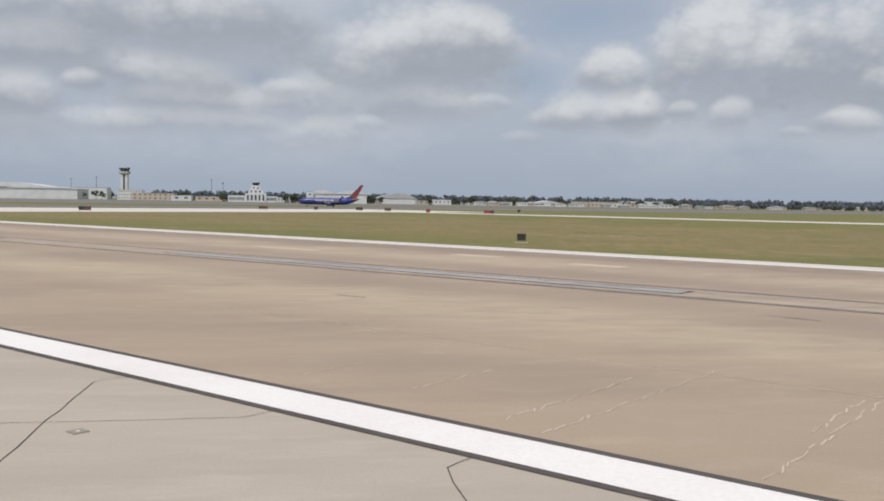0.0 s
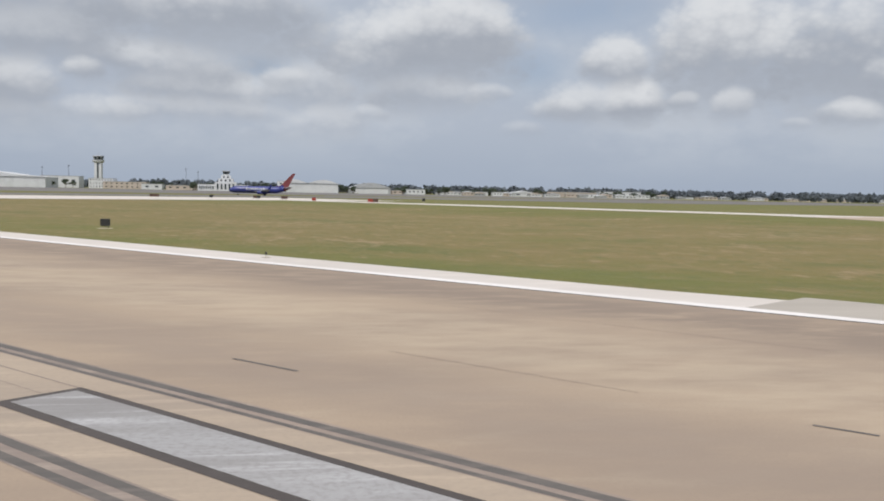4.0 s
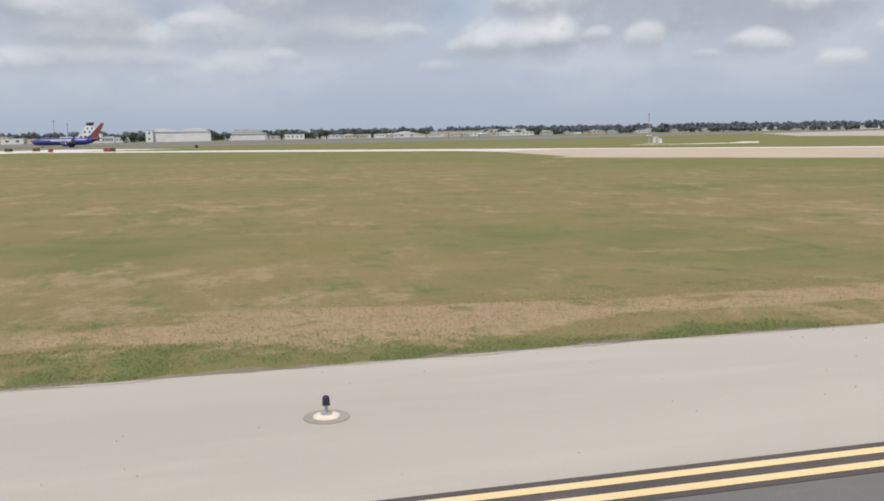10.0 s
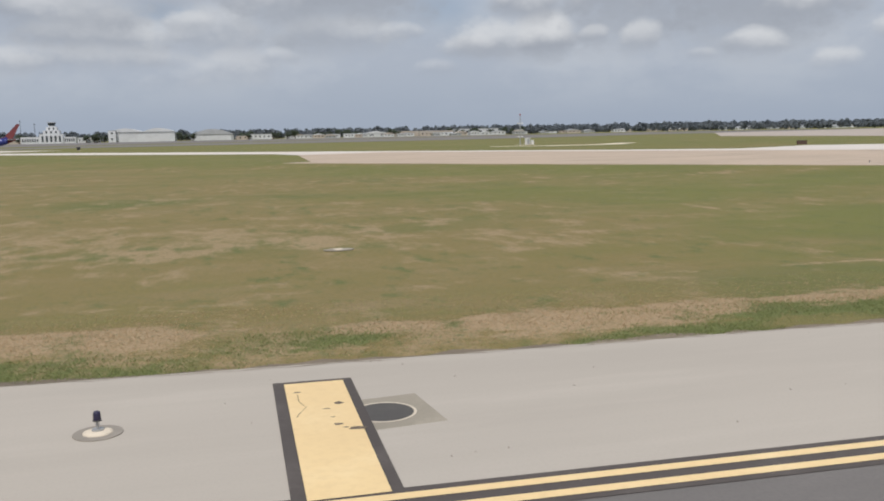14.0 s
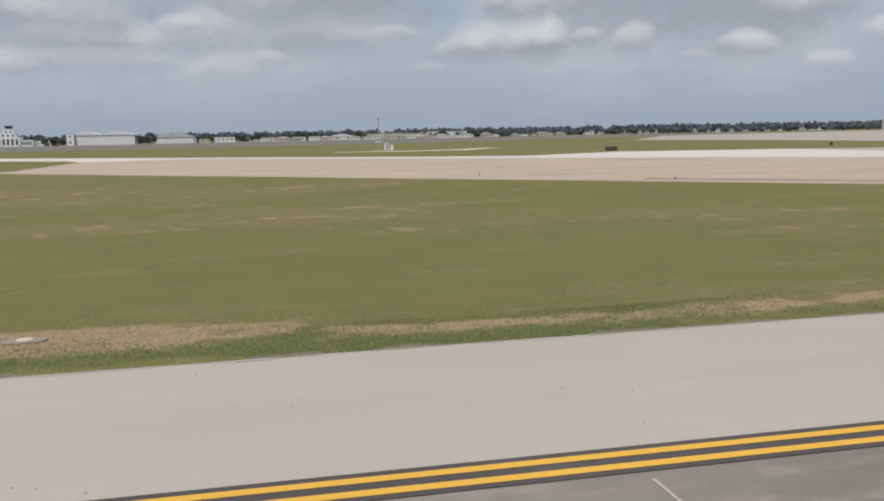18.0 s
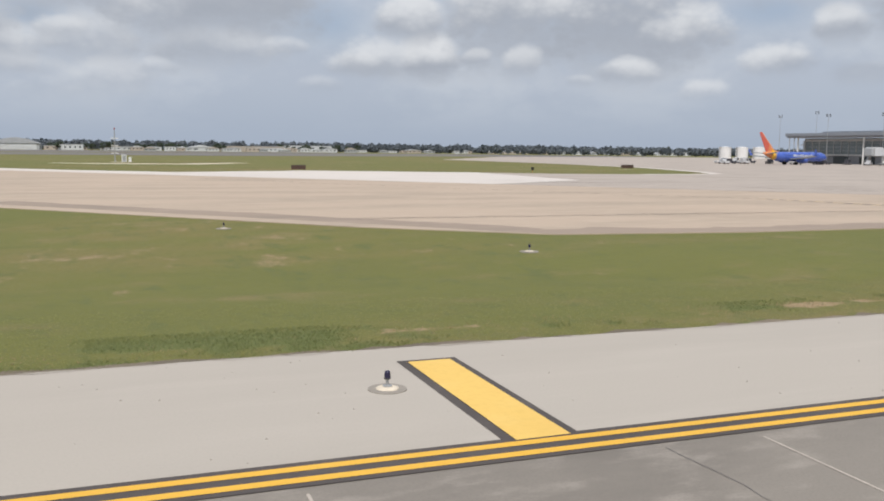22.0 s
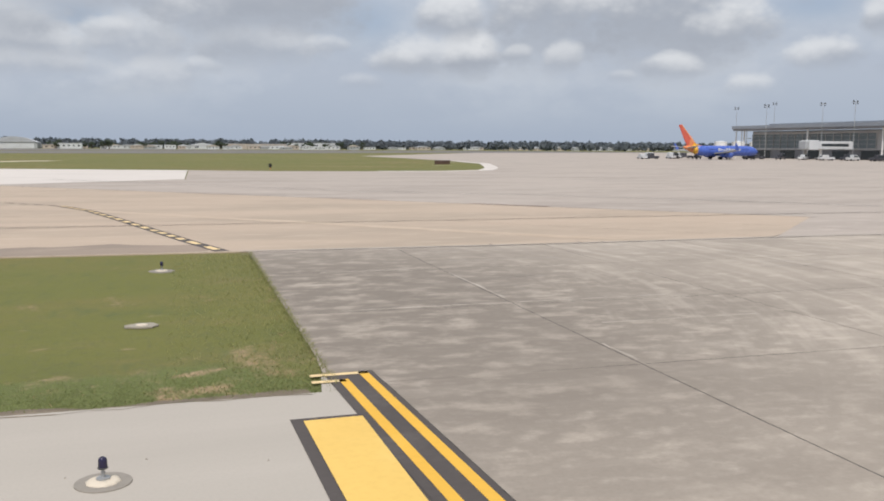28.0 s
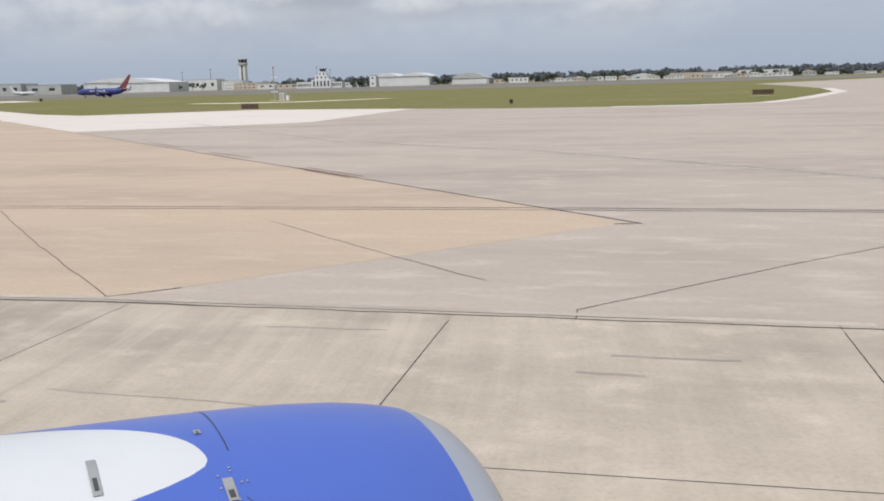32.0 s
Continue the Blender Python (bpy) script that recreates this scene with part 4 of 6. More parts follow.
def crack(pts, w=0.05, z=0.009):
    """A tarred joint that wanders a little."""
    rnd = random.Random(int(pts[0][0] * 7 + pts[0][1] * 3))
    out = []
    for a, b in zip(pts, pts[1:]):
        k = max(2, int(math.hypot(b[0] - a[0], b[1] - a[1]) / 0.7))
        for i in range(k):
            t = i / k
            out.append((a[0] + (b[0] - a[0]) * t + rnd.uniform(-0.03, 0.03), a[1] + (b[1] - a[1]) * t + rnd.uniform(-0.03, 0.03)))
    out.append(pts[-1])
    return marking("joint", ribbon(out, w, z), "joint", "dark tarred joint in the concrete")


crack([(372, 66.3), (419, 64.4), (430, 63.8), (449.3, 63.1), (457.5, 62.6), (520, 60.5)], 0.07)
crack([(372, 66.8), (419, 64.85), (430, 64.25), (449.3, 63.5), (457.5, 62.95), (520, 60.9)], 0.08)
crack([(450.4, 60.6), ns(373.55, 260), ns(373.55, 190)], 0.08)
marking("pale_joint", ribbon([ns(387, 180), (432.6, 95.2), (446.8, 84.9), (455.6, 75.4), (480, 47)], 0.3, 0.009), "white_concrete", "pale sealed joint across the apron")
crack([ns(387.1, 180), (432.6, 95.3), (446.8, 85.0), (455.6, 75.5), (480, 47.1)], 0.11, 0.012)
crack([(441.2, 52.05), (436, 57.6), (430.7, 63.6)], 0.02)
crack([(447.9, 53.8), (445.6, 56.1), (441, 61.0)], 0.018)
for p, q in (((427.57, 87.15), (431.9, 82.75)), ((436.53, 76.76), (440.4, 72.41)), ((418.22, 97.68), (423.85, 91.32)), ((429.01, 84.58), (432.4, 81.01)), ((437.16, 75.66), (440.17, 72.21)), ((436.9, 76.9), (440.6, 72.8))):
    marking("scuff_line", ribbon([p, q], 0.09, 0.012), "rust", "rust-brown scuff line beside the tan concrete")
crack([(449.6, 51.1), (449.6, 51.75), (454.2, 56.0), (457, 58.4)], 0.02)
crack([(460, 51.0), (466, 56.5)], 0.06)
crack([(418.8, 52.75), (430.3, 51.95), (441, 51.75), (454, 50.85), (470, 50.0)], 0.045, 0.012)

for p, q in (((432.0, 52.25), (432.08, 52.75)), ((433.0, 52.2), (433.06, 52.6)), ((441.1, 52.1), (442.2, 52.9)), ((428.2, 52.4), (428.3, 52.8))):
    crack([p, q], 0.03, 0.012)
marking("pale_joint", ribbon([(418.8, 53.02), (430.3, 52.24), (441, 52.02), (454, 51.12)], 0.2, 0.0105), "spall", "pale worn band beside the joint")


# joints, scratches and patches on the crossing runway
def run_crack(n0, s0, s1, w=0.03, gap=0.0, seed=1):
    """A joint along the runway, broken into stretches."""
    rnd = random.Random(seed)
    s = s0
    while s < s1:
        e = min(s1, s + rnd.uniform(4, 14))
        marking("joint", ribbon([ns(n0, s), ns(n0 + rnd.uniform(-0.03, 0.03), e)], w * rnd.uniform(0.35, 0.8), 0.0125), "runway_dark", "faint dark joint along the runway")
        s = e + (rnd.uniform(0.5, 6) if gap else 0)


crack([(146.5, 34.4), (147.0, 36.3), (147.0, 38.7), (147.05, 41.85), (147.5, 42.25), (148.2, 42.4)], 0.016, 0.006)
crack([(140, 38.6), (146.3, 38.55), (150.15, 38.6), (150.75, 39.1)], 0.016, 0.006)
crack([(153.1, 33.2), (153.12, 34.0), (153.15, 35.4), (153.65, 35.9)], 0.016, 0.006)
run_crack(154.75, -120, 180, 0.03, 1, 3)
run_crack(178.6, 60, 150, 0.03, 1, 5)
run_crack(146.1, 40, 64, 0.03, 1, 6)
run_crack(157.7, 60, 80, 0.04, 1, 7)
run_crack(171, 96, 140, 0.04, 1, 8)
for n0, s0, ln in ((167.95, 94.2, 2.0), (157.7, 75.4, 1.2), (170.8, 105.5, 1.0), (149.5, 101, 1.2), (173.0, 120, 1.4), (152, 60, 1.5)):
    marking("tyre_mark", ribbon([ns(n0, s0), ns(n0 + 0.03, s0 + ln)], 0.1, 0.0126), "rubber", "short dark tyre mark on the runway")


rk = random.Random(58)
for k in range(46):
    n0, s0, ln = rk.uniform(162.0, 165.0), rk.uniform(-20, 92), rk.uniform(2, 9)
    marking("tyre_mark", ribbon([ns(n0, s0), ns(n0 + rk.uniform(-0.05, 0.05), s0 + ln)], rk.uniform(0.02, 0.05), 0.0128), "runway_dark", "thin dark tyre streak along the runway centre")


def scratch(n0, n1, s0, seed):
    """A pale ragged scrape across the runway."""
    rnd = random.Random(seed)
    n = n0
    while n < n1:
        e = n + rnd.uniform(0.2, 0.5)
        marking("scrape", ribbon([ns(n, s0 + rnd.uniform(-0.07, 0.07)), ns(e, s0 + rnd.uniform(-0.07, 0.07))], rnd.uniform(0.015, 0.04), 0.0124), "runway_pale", "pale scrape across the runway concrete")
        n = e - 0.02 + max(0, rnd.uniform(-0.25, 0.2))


for k, (a, b, s0) in enumerate(((139.6, 144.4, 76.4), (139.3, 146.4, 77.4), (139.2, 145.8, 81.0), (139.4, 141.7, 70.9), (140.2, 145.9, 82.4), (141.6, 145.3, 83.0), (143.2, 146.3, 82.6), (142.3, 145.5, 80.7), (144.8, 146.8, 86.3), (140, 148, 96.5), (150, 153, 64), (140.5, 143.0, 73.6), (141.0, 146.0, 84.6))):
    scratch(a, b, s0, k + 40)
# thin worn lines along a joint of the concrete
rk = random.Random(66)
for n0, w in ((146.15, 0.04), (146.5, 0.02), (145.85, 0.015)):
    line = [ns(n0 + 0.1 * noise.noise(Vector((v * 0.4, n0, 0))), v) for v in np.arange(60, 112, 0.8)]
    for i in range(0, len(line) - 4, 4):
        if rk.random() < 0.75:
            marking("scrape", ribbon(line[i:i + 5], w * rk.uniform(0.5, 1.2), 0.0123), "runway_pale", "worn line along a joint of the runway concrete")
for n0, s0, ln in ((154.6, 90.6, 1.7), (154.7, 84.5, 1.1), (154.8, 87.2, 0.4), (157.9, 74.8, 1.2), (154.8, 68.5, 0.9)):
    marking("tyre_mark", ribbon([ns(n0, s0), ns(n0 + 0.04, s0 + ln)], 0.045, 0.0127), "runway_dark", "short dark mark on the runway")
for n0, n1, s0, s1 in ((176.8, 178.2, 46.2, 50.2), (174.8, 176.2, 56.8, 60.5), (172.5, 173.6, 30, 37)):
    band("pale_patch", n0, n1, s0, s1, 0.0122, "tan_light", "pale repair patch in the runway concrete")

# faint dark tyre streaks over the first rows of slabs
rk = random.Random(77)
for k in range(34):
    x, y = rk.uniform(424, 466), 51.3 - 7.5 * rk.random() ** 1.8
    ln, lean = rk.uniform(0.8, 4.0), rk.uniform(-0.06, 0.02)
    pts = [(x + ln * i / 6, y - 0.045 * (x + ln * i / 6 - 424) + lean * ln * i / 6 + rk.uniform(-0.02, 0.02)) for i in range(7)]
    marking("tyre_mark", ribbon(pts, rk.uniform(0.03, 0.11), 0.011), "streak", "faint dark tyre streak over the apron slabs")

# spalled pale edges beside some joints
for k, pts in enumerate(([(424.02, 45.6), (423.86, 41.0)], [(419.6, 40.42), (428.0, 40.22)], [(420.4, 46.72), (423.6, 46.62)], [(424.6, 37.4), (428.6, 37.3)], [(423.55, 35.6), (423.5, 34.2)], [(418.7, 52.0), (426, 51.9)])):
    rk = random.Random(90 + k)
    n = max(4, int(math.dist(pts[0], pts[1]) / 0.35))
    (xa, ya), (xb, yb) = pts
    lo = [(xa + (xb - xa) * i / n, ya + (yb - ya) * i / n) for i in range(n + 1)]
    along = abs(xb - xa) > abs(yb - ya)
    hi = [(x + (0 if along else rk.uniform(0.01, 0.1)), y + (rk.uniform(0.01, 0.09) if along else 0)) for x, y in lo]
    marking("spalled_edge", sheet(lo + hi[::-1], 0.0102), "spall", "pale spalled edge beside a joint")

# near apron slabs, each a piece of its own
slab_base = tagged(part("apron_slabs", sheet([(418.87, 4.2), (418.87, 34.2), (418.3, 34.6), (419.0, 52.2), (476, 49.7), (476, 4.2)], 0.004), M["joint"]), "stained concrete apron slabs with dark joints", "pavement", kind="structure")
ROWS_Y = (52.35, 46.6, 40.08, 33.95, 27.8, 21.7, 15.6, 9.6, 4.4)
TILT = 0.042


def grid_point(x, y):
    """A corner of the slab grid, which is turned a little against the plan."""
    return (x + 0.052 * (y - 52), y - TILT * (x - 424))


for ci in range(10):
    for ri in range(8):
        g = 0.010
        x0, x1 = 424.35 + 5.82 * (ci - 1), 424.35 + 5.82 * ci
        yt, yb = ROWS_Y[ri], ROWS_Y[ri + 1]
        (ax, ay), (bx, by), (cx, cy), (dx, dy) = grid_point(x0, yb), grid_point(x1, yb), grid_point(x1, yt), grid_point(x0, yt)
        if ci == 0:
            ax, dx = (418.865, 418.865) if ri > 2 else (418.05 + 0.055 * (ay - 34.1), 418.05 + 0.055 * (dy - 34.1))
        pts = [(ax + g, ay + g), (bx - g, by + g), (cx - g, cy - g), (dx + g, dy - g)]
        ob = part("slab", sheet(pts, 0.008), M["concrete"], slab_base)


# ---- airfield lights, signs and drains ----
def edge_light(x, y, z=0.0, size=1.0, group="taxiway edge lights"):
    th = thing("taxiway_light", pose(x, y, z, rz=random.Random(int(x * 10)).uniform(0, 90)), "blue-lensed edge light on a pale round concrete collar", "airfield light", group)
    part("tar_ring", turned([(0.0, -0.02), (0.31 * size, -0.02), (0.305 * size, 0.016), (0.20, 0.018), (0.0, 0.018)], 28), M["tar"], th, "grey tar ring")
    rnd = random.Random(int(x))
    bm = turned([(0.0, -0.02), (0.185, -0.01), (0.18, 0.028), (0.15, 0.04), (0.11, 0.05), (0.0, 0.052)], 28)
    for v in bm.verts:
        k = 1 + rnd.uniform(-0.05, 0.05)
        v.co.x *= k
        v.co.y *= k
    part("concrete_collar", bm, M["pad"], th, "pale cast concrete collar", smooth=True)
    part("base_can", turned([(0.0, 0.045), (0.075, 0.045), (0.075, 0.068), (0.0, 0.068)], 20), M["metal"], th)
    part("stem", turned([(0.018, 0.06), (0.018, 0.11), (0.026, 0.115), (0.026, 0.13), (0.02, 0.135), (0.02, 0.155), (0.045, 0.172), (0.0, 0.176)], 14), M["metal"], th, "slim frangible metal stem")
    part("lens", turned([(0.044, 0.172), (0.05, 0.188), (0.048, 0.262), (0.04, 0.288), (0.022, 0.3), (0.0, 0.303)], 20), M["lens_blue"], th, "dark blue glass lens", smooth=True)
    part("clamp", turned([(0.046, 0.166), (0.056, 0.17), (0.056, 0.184), (0.046, 0.188)], 20), M["dark_metal"], th)
    return th


for lx, ly in ((223.9, 36.7), (228.15, 35.85), (242.98, 35.27), (264.92, 35.15), (279.0, 34.9), (293.8, 34.4), (306.5, 33.9), (334.0, 33.0), (362.46, 32.75), (390.45, 32.35), (414.76, 31.0)):
    edge_light(lx, ly)
for lx, ly in ((343.0, 98.0), (353.3, 81.9), (364.4, 63.4), (374.3, 50.8), (395.2, 49.8), (416.0, 48.7)):
    edge_light(lx, ly, turf_height(lx, ly) - 0.0, 1.25, "runway lights in the turf")


for s0 in (72.3,):
    edge_light(*ns(187.6, s0), 0.0, 0.8, "runway edge lights")


def flush_plate(x, y, w, rz, label, ring=False):
    th = thing("cover_plate", pose(x, y, 0.0, rz=rz), label, "manhole")
    top = 0.006 if ring else 0.014
    part("surround", box(-w, -w, -0.05, w, w, top, 0.002), M["old_pad"] if ring else M["tar"], th, "square grey surround")
    part("cover", turned([(0, 0.0), (w * 0.62 if ring else w * 0.3, 0.0), (w * 0.6 if ring else w * 0.28, top + 0.001), (0, top + 0.0012)], 28), M["lid_iron"] if ring else M["pad"], th, "dark cast iron cover" if ring else "pale round lens")
    if ring:
        part("rim", turned([(w * 0.62, 0.0), (w * 0.67, 0.0), (w * 0.67, top + 0.0008), (w * 0.62, top + 0.0008)], 28), M["pad"], th, "pale cast ring")


flush_plate(222.0, 37.55, 0.36, 35, "square tarred plate with a pale flush light")
flush_plate(282.64, 34.66, 0.66, 6, "round iron manhole cover in a square concrete surround", True)
flush_plate(181.8, 42.3, 0.3, 40, "flush centreline light in a tarred patch")
flush_plate(147.66, 37.9, 0.13, 40, "flush runway light in a dark patch")


def drain(x, y, w, d, h, rz):
    z = turf_height(x, y)
    th = thing("storm_drain", pose(x, y, z, rz=rz), "weathered concrete kerb drain with a dark slot, set in turf", "drain")
    part("slab", box(-w, -d, h * 0.55, w, d, h, 0.02), M["old_pad"], th, "weathered concrete lid")
    part("back_wall", box(-w, d - 0.12, -0.1, w, d, h * 0.55), M["pad"], th)
    part("side_wall", box(-w, -d, -0.1, -w + 0.14, d - 0.12, h * 0.55), M["pad"], th)
    part("side_wall", box(w - 0.14, -d, -0.1, w, d - 0.12, h * 0.55), M["pad"], th)
    part("sump", box(-w + 0.14, -d + 0.2, -0.1, w - 0.14, d - 0.12, -0.02), M["joint"], th, "dark opening")
    for k in range(6):
        xx = -w * 0.6 + k * w * 0.2
        part("grate_bar", tube((xx, -d + 0.06, -0.05), (xx, -d + 0.06, h * 0.56), 0.02, seg=8), M["metal"], th)


drain(384.0, 40.85, 0.66, 0.3, 0.075, -4)


def ground_cover(x, y, w, d, rz, label):
    z = turf_height(x, y)
    rnd = random.Random(int(x * 3))
    bm = bmesh.new()
    ring = []
    for i in range(18):
        a = 2 * math.pi * i / 18
        k = rnd.uniform(0.86, 1.12)
        ring.append(bm.verts.new((w * k * math.cos(a), d * k * math.sin(a), 0.012)))
    f = bm.faces.new(ring)
    r = bmesh.ops.extrude_face_region(bm, geom=[f])
    bmesh.ops.translate(bm, verts=[v for v in r["geom"] if isinstance(v, bmesh.types.BMVert)], vec=(0, 0, 0.03))
    th = thing("ground_slab", pose(x, y, z, rz=rz), label, "concrete slab")
    part("slab", bm, M["old_pad"], th)
    part("lid", turned([(0, 0.03), (w * 0.35, 0.03), (w * 0.34, 0.055), (0, 0.057)], 18), M["pad"], th, "worn round lid")


for gx, gy, gw, gd in ((415.3, 40.1, 0.45, 0.34), (400.5, 39.6, 0.5, 0.28), (404.8, 37.9, 0.45, 0.25), (393.9, 39.0, 0.3, 0.15), (315.7, 39.8, 0.6, 0.35), (284.9, 55.4, 0.7, 0.45)):
    ground_cover(gx, gy, gw * 0.75, gd * 0.75, 3, "weathered concrete slab lying flush in the turf")


def sign(x, y, rz, w, h, mats, label, z=None):
    z = turf_height(x, y) if z is None else z
    th = thing("airfield_sign", pose(x, y, z, rz=rz), label, "sign", "airfield signs")
    k = len(mats)
    for i, mat in enumerate(mats):
        x0 = -w / 2 + w * i / k
        pn = part("panel", box(x0 + 0.02, -0.11, 0.22, x0 + w / k - 0.02, 0.11, 0.22 + h, 0.02), M[mat], th)
        part("frame_edge", box(x0, -0.13, 0.2 + h, x0 + w / k, 0.13, 0.25 + h), M["dark_metal"], pn)
    for sx in (-w / 2 + 0.15, 0, w / 2 - 0.15):
        part("leg", tube((sx, 0, -0.05), (sx, 0, 0.24), 0.03, seg=8), M["dark_metal"], th)
    part("base", box(-w / 2 - 0.2, -0.4, -0.06, w / 2 + 0.2, 0.4, 0.02), M["pad"], th, "pale concrete footing")


sign(172.2, 106.4, -12, 0.86, 0.6, ["sign_black"], "black-backed square distance sign on short legs in the turf")
sign(394.2, 178.5, 14, 2.8, 0.75, ["sign_brown", "sign_brown"], "long dark airfield guidance sign seen from behind")
sign(478.4, 201.5, 6, 3.6, 0.8, ["sign_brown", "sign_brown", "sign_brown"], "long dark airfield guidance sign on the turf island")
for sx, sy, sw, mats in ((212.1, 306, 3.4, ["sign_red", "sign_brown"]), (98, 262, 3.0, ["sign_black", "sign_brown"]), (139, 352, 3.2, ["sign_brown"]), (158, 358, 1.4, ["sign_black"]),
                         (174, 359, 2.6, ["sign_brown", "sign_black"]), (184, 352, 2.4, ["sign_brown"]), (194, 318, 1.4, ["sign_red"]), (236, 362, 1.2, ["sign_black"])):
    sign(sx, sy, 8, sw, 1.0, mats, "dark red-brown airfield sign far across the infield", 0.0)
lamp = thing("guard_light", pose(437.6, 171.7, turf_height(437.6, 171.7)), "small dark guard lamp on a short post in the turf", "airfield light")
part("post", tube((0, 0, -0.05), (0, 0, 0.35), 0.05, seg=10), M["orange"], lamp, "orange post")
part("head", box(-0.24, -0.15, 0.34, 0.24, 0.15, 0.95, 0.04), M["sign_black"], lamp)
part("visor", box(-0.24, -0.3, 0.92, 0.24, -0.15, 0.96), M["dark_metal"], lamp)

# antenna mast on the turf island
mast = thing("antenna_mast", (366.4, 266.8, -0.035), "slim glide path antenna mast with a small white shelter", "antenna")
part("pole", turned([(0.16, -0.1), (0.14, 3), (0.1, 8.3), (0.0, 8.32)], 12), M["metal"], mast)
part("lamp", turned([(0.12, 8.3), (0.16, 8.4), (0.16, 8.7), (0.0, 8.85)], 10), M["sign_red"], mast, "red obstruction lamp")
for k in range(3):
    part("antenna_arm", box(-0.9, -0.08, 2.2 + k * 1.9, 0.9, 0.08, 2.4 + k * 1.9), M["white_metal"], mast)
part("footing", box(-1.2, -1.2, -0.1, 4.4, 1.2, 0.06), M["pad"], mast)
shelter = part("shelter", box(1.6, -0.7, 0.05, 2.8, 0.7, 1.9, 0.03), M["white_metal"], mast, "white equipment cabinet")
part("door", box(1.8, -0.74, 0.15, 2.6, -0.7, 1.75), M["grey_wall"], shelter)
part("cabinet", box(3.3, -0.4, 0.05, 4.0, 0.4, 1.3, 0.03), M["white_metal"], mast)


# ---- far buildings ----
def windows(parent, x0, x1, y, z0, z1, count, w, mat="dark_window"):
    for i in range(count):
        cx = x0 + (x1 - x0) * (i + 0.5) / count
        part("window", box(cx - w / 2, y - 0.06, z0, cx + w / 2, y + 0.1, z1), M[mat], parent)


def arched_hangar(x0, x1, y, depth, wall_h, rise, wall_mat, roof_mat, label, bays=1, door_mat="white_wall"):
    th = thing("hangar", ((x0 + x1) / 2, y, 0), label, "hangar")
    w = x1 - x0
    a = -w / 2
    part("front_wall", box(a, 0, -0.1, -a, 0.5, wall_h), M[wall_mat], th)
    part("back_wall", box(a, depth - 0.5, -0.1, -a, depth, wall_h), M[wall_mat], th)
    part("side_wall", box(a, 0.5, -0.1, a + 0.5, depth - 0.5, wall_h), M[wall_mat], th)
    part("side_wall", box(-a - 0.5, 0.5, -0.1, -a, depth - 0.5, wall_h), M[wall_mat], th)
    bw = w / bays
    for b in range(bays):
        bm = bmesh.new()
        prof = []
        for i in range(13):
            t = i / 12
            prof.append((a + b * bw - 0.6 + (bw + 1.2) * t if bays == 1 else a + b * bw + bw * t, wall_h + rise * math.sin(math.pi * t)))
        lo = [bm.verts.new((px, -0.8, pz)) for px, pz in prof]
        hi = [bm.verts.new((px, depth + 0.8, pz)) for px, pz in prof]
        lo2 = [bm.verts.new((px, -0.8, wall_h - 0.05)) for px, pz in prof]
        hi2 = [bm.verts.new((px, depth + 0.8, wall_h - 0.05)) for px, pz in prof]
        for i in range(12):
            bm.faces.new((lo[i], lo[i + 1], hi[i + 1], hi[i]))
            bm.faces.new((lo2[i], lo2[i + 1], lo[i + 1], lo[i]))
            bm.faces.new((hi[i], hi[i + 1], hi2[i + 1], hi2[i]))
        part("roof", bm, M[roof_mat], th, smooth=False)
        k = max(3, int(bw / 8))
        for i in range(k):
            px = a + b * bw + bw * 0.06 + bw * 0.88 * i / k
            part("door_leaf", box(px, -0.12 - 0.06 * (i % 2), 0, px + bw * 0.88 / k - 0.1, 0, wall_h * 0.82), M[door_mat], th)
    part("header", box(a, -0.25, wall_h * 0.82, -a, 0, wall_h), M["grey_roof"], th, "grey header above the doors")
    return th


def block(x0, x1, y, depth, h, mat, label, rows=1, cols=6, roof="grey_roof", pitched=0.0, name="building"):
    th = thing(name, ((x0 + x1) / 2, y, 0), label, "building")
    a = (x0 - x1) / 2
    part("wall", box(a, 0, -0.1, -a, depth, h), M[mat], th)
    if pitched:
        bm = bmesh.new()
        v = [bm.verts.new(c) for c in ((a - 0.5, -0.5, h), (-a + 0.5, -0.5, h), (-a + 0.5, depth + 0.5, h), (a - 0.5, depth + 0.5, h), (0, -0.5, h + pitched), (0, depth + 0.5, h + pitched))]
        for q in ((0, 4, 5, 3), (4, 1, 2, 5), (0, 1, 4), (3, 5, 2), (0, 3, 2, 1)):
            bm.faces.new([v[i] for i in q])
        bmesh.ops.recalc_face_normals(bm, faces=bm.faces)
        part("roof", bm, M[roof], th)
    else:
        part("roof", box(a - 0.3, -0.3, h, -a + 0.3, depth + 0.3, h + 0.4), M[roof], th)
    for r in range(rows):
        z0 = (r + 0.4) * h / rows
        windows(th, a + 1, -a - 1, 0, z0, z0 + h / rows * 0.3, cols, max(0.8, (x1 - x0 - 2) / cols * 0.35))
    return th


arched_hangar(163.0, 240.0, 1186, 60, 12.0, 4.6, "white_wall", "white_wall", "wide white hangar with twin arched roofs", 2)
block(163.0, 171.5, 1180, 6, 14.0, "white_wall", "tall white corner tower of the hangar", 2, 1)
arched_hangar(258.0, 312.0, 1228, 50, 7.6, 7.0, "grey_wall", "grey_roof", "grey hangar with a high arched roof", 1)
arched_hangar(-205.0, -116.0, 1186, 60, 13.0, 2.4, "white_wall", "white_wall", "broad white hangar with a low curved roof", 1)
arched_hangar(-285.0, -165.0, 1260, 70, 15.0, 6.0, "white_wall", "white_wall", "large white hangar with a bright curved roof", 1)
block(-380, -345, 1200, 40, 16.0, "grey_wall", "tall grey metal hangar block", 1, 2)
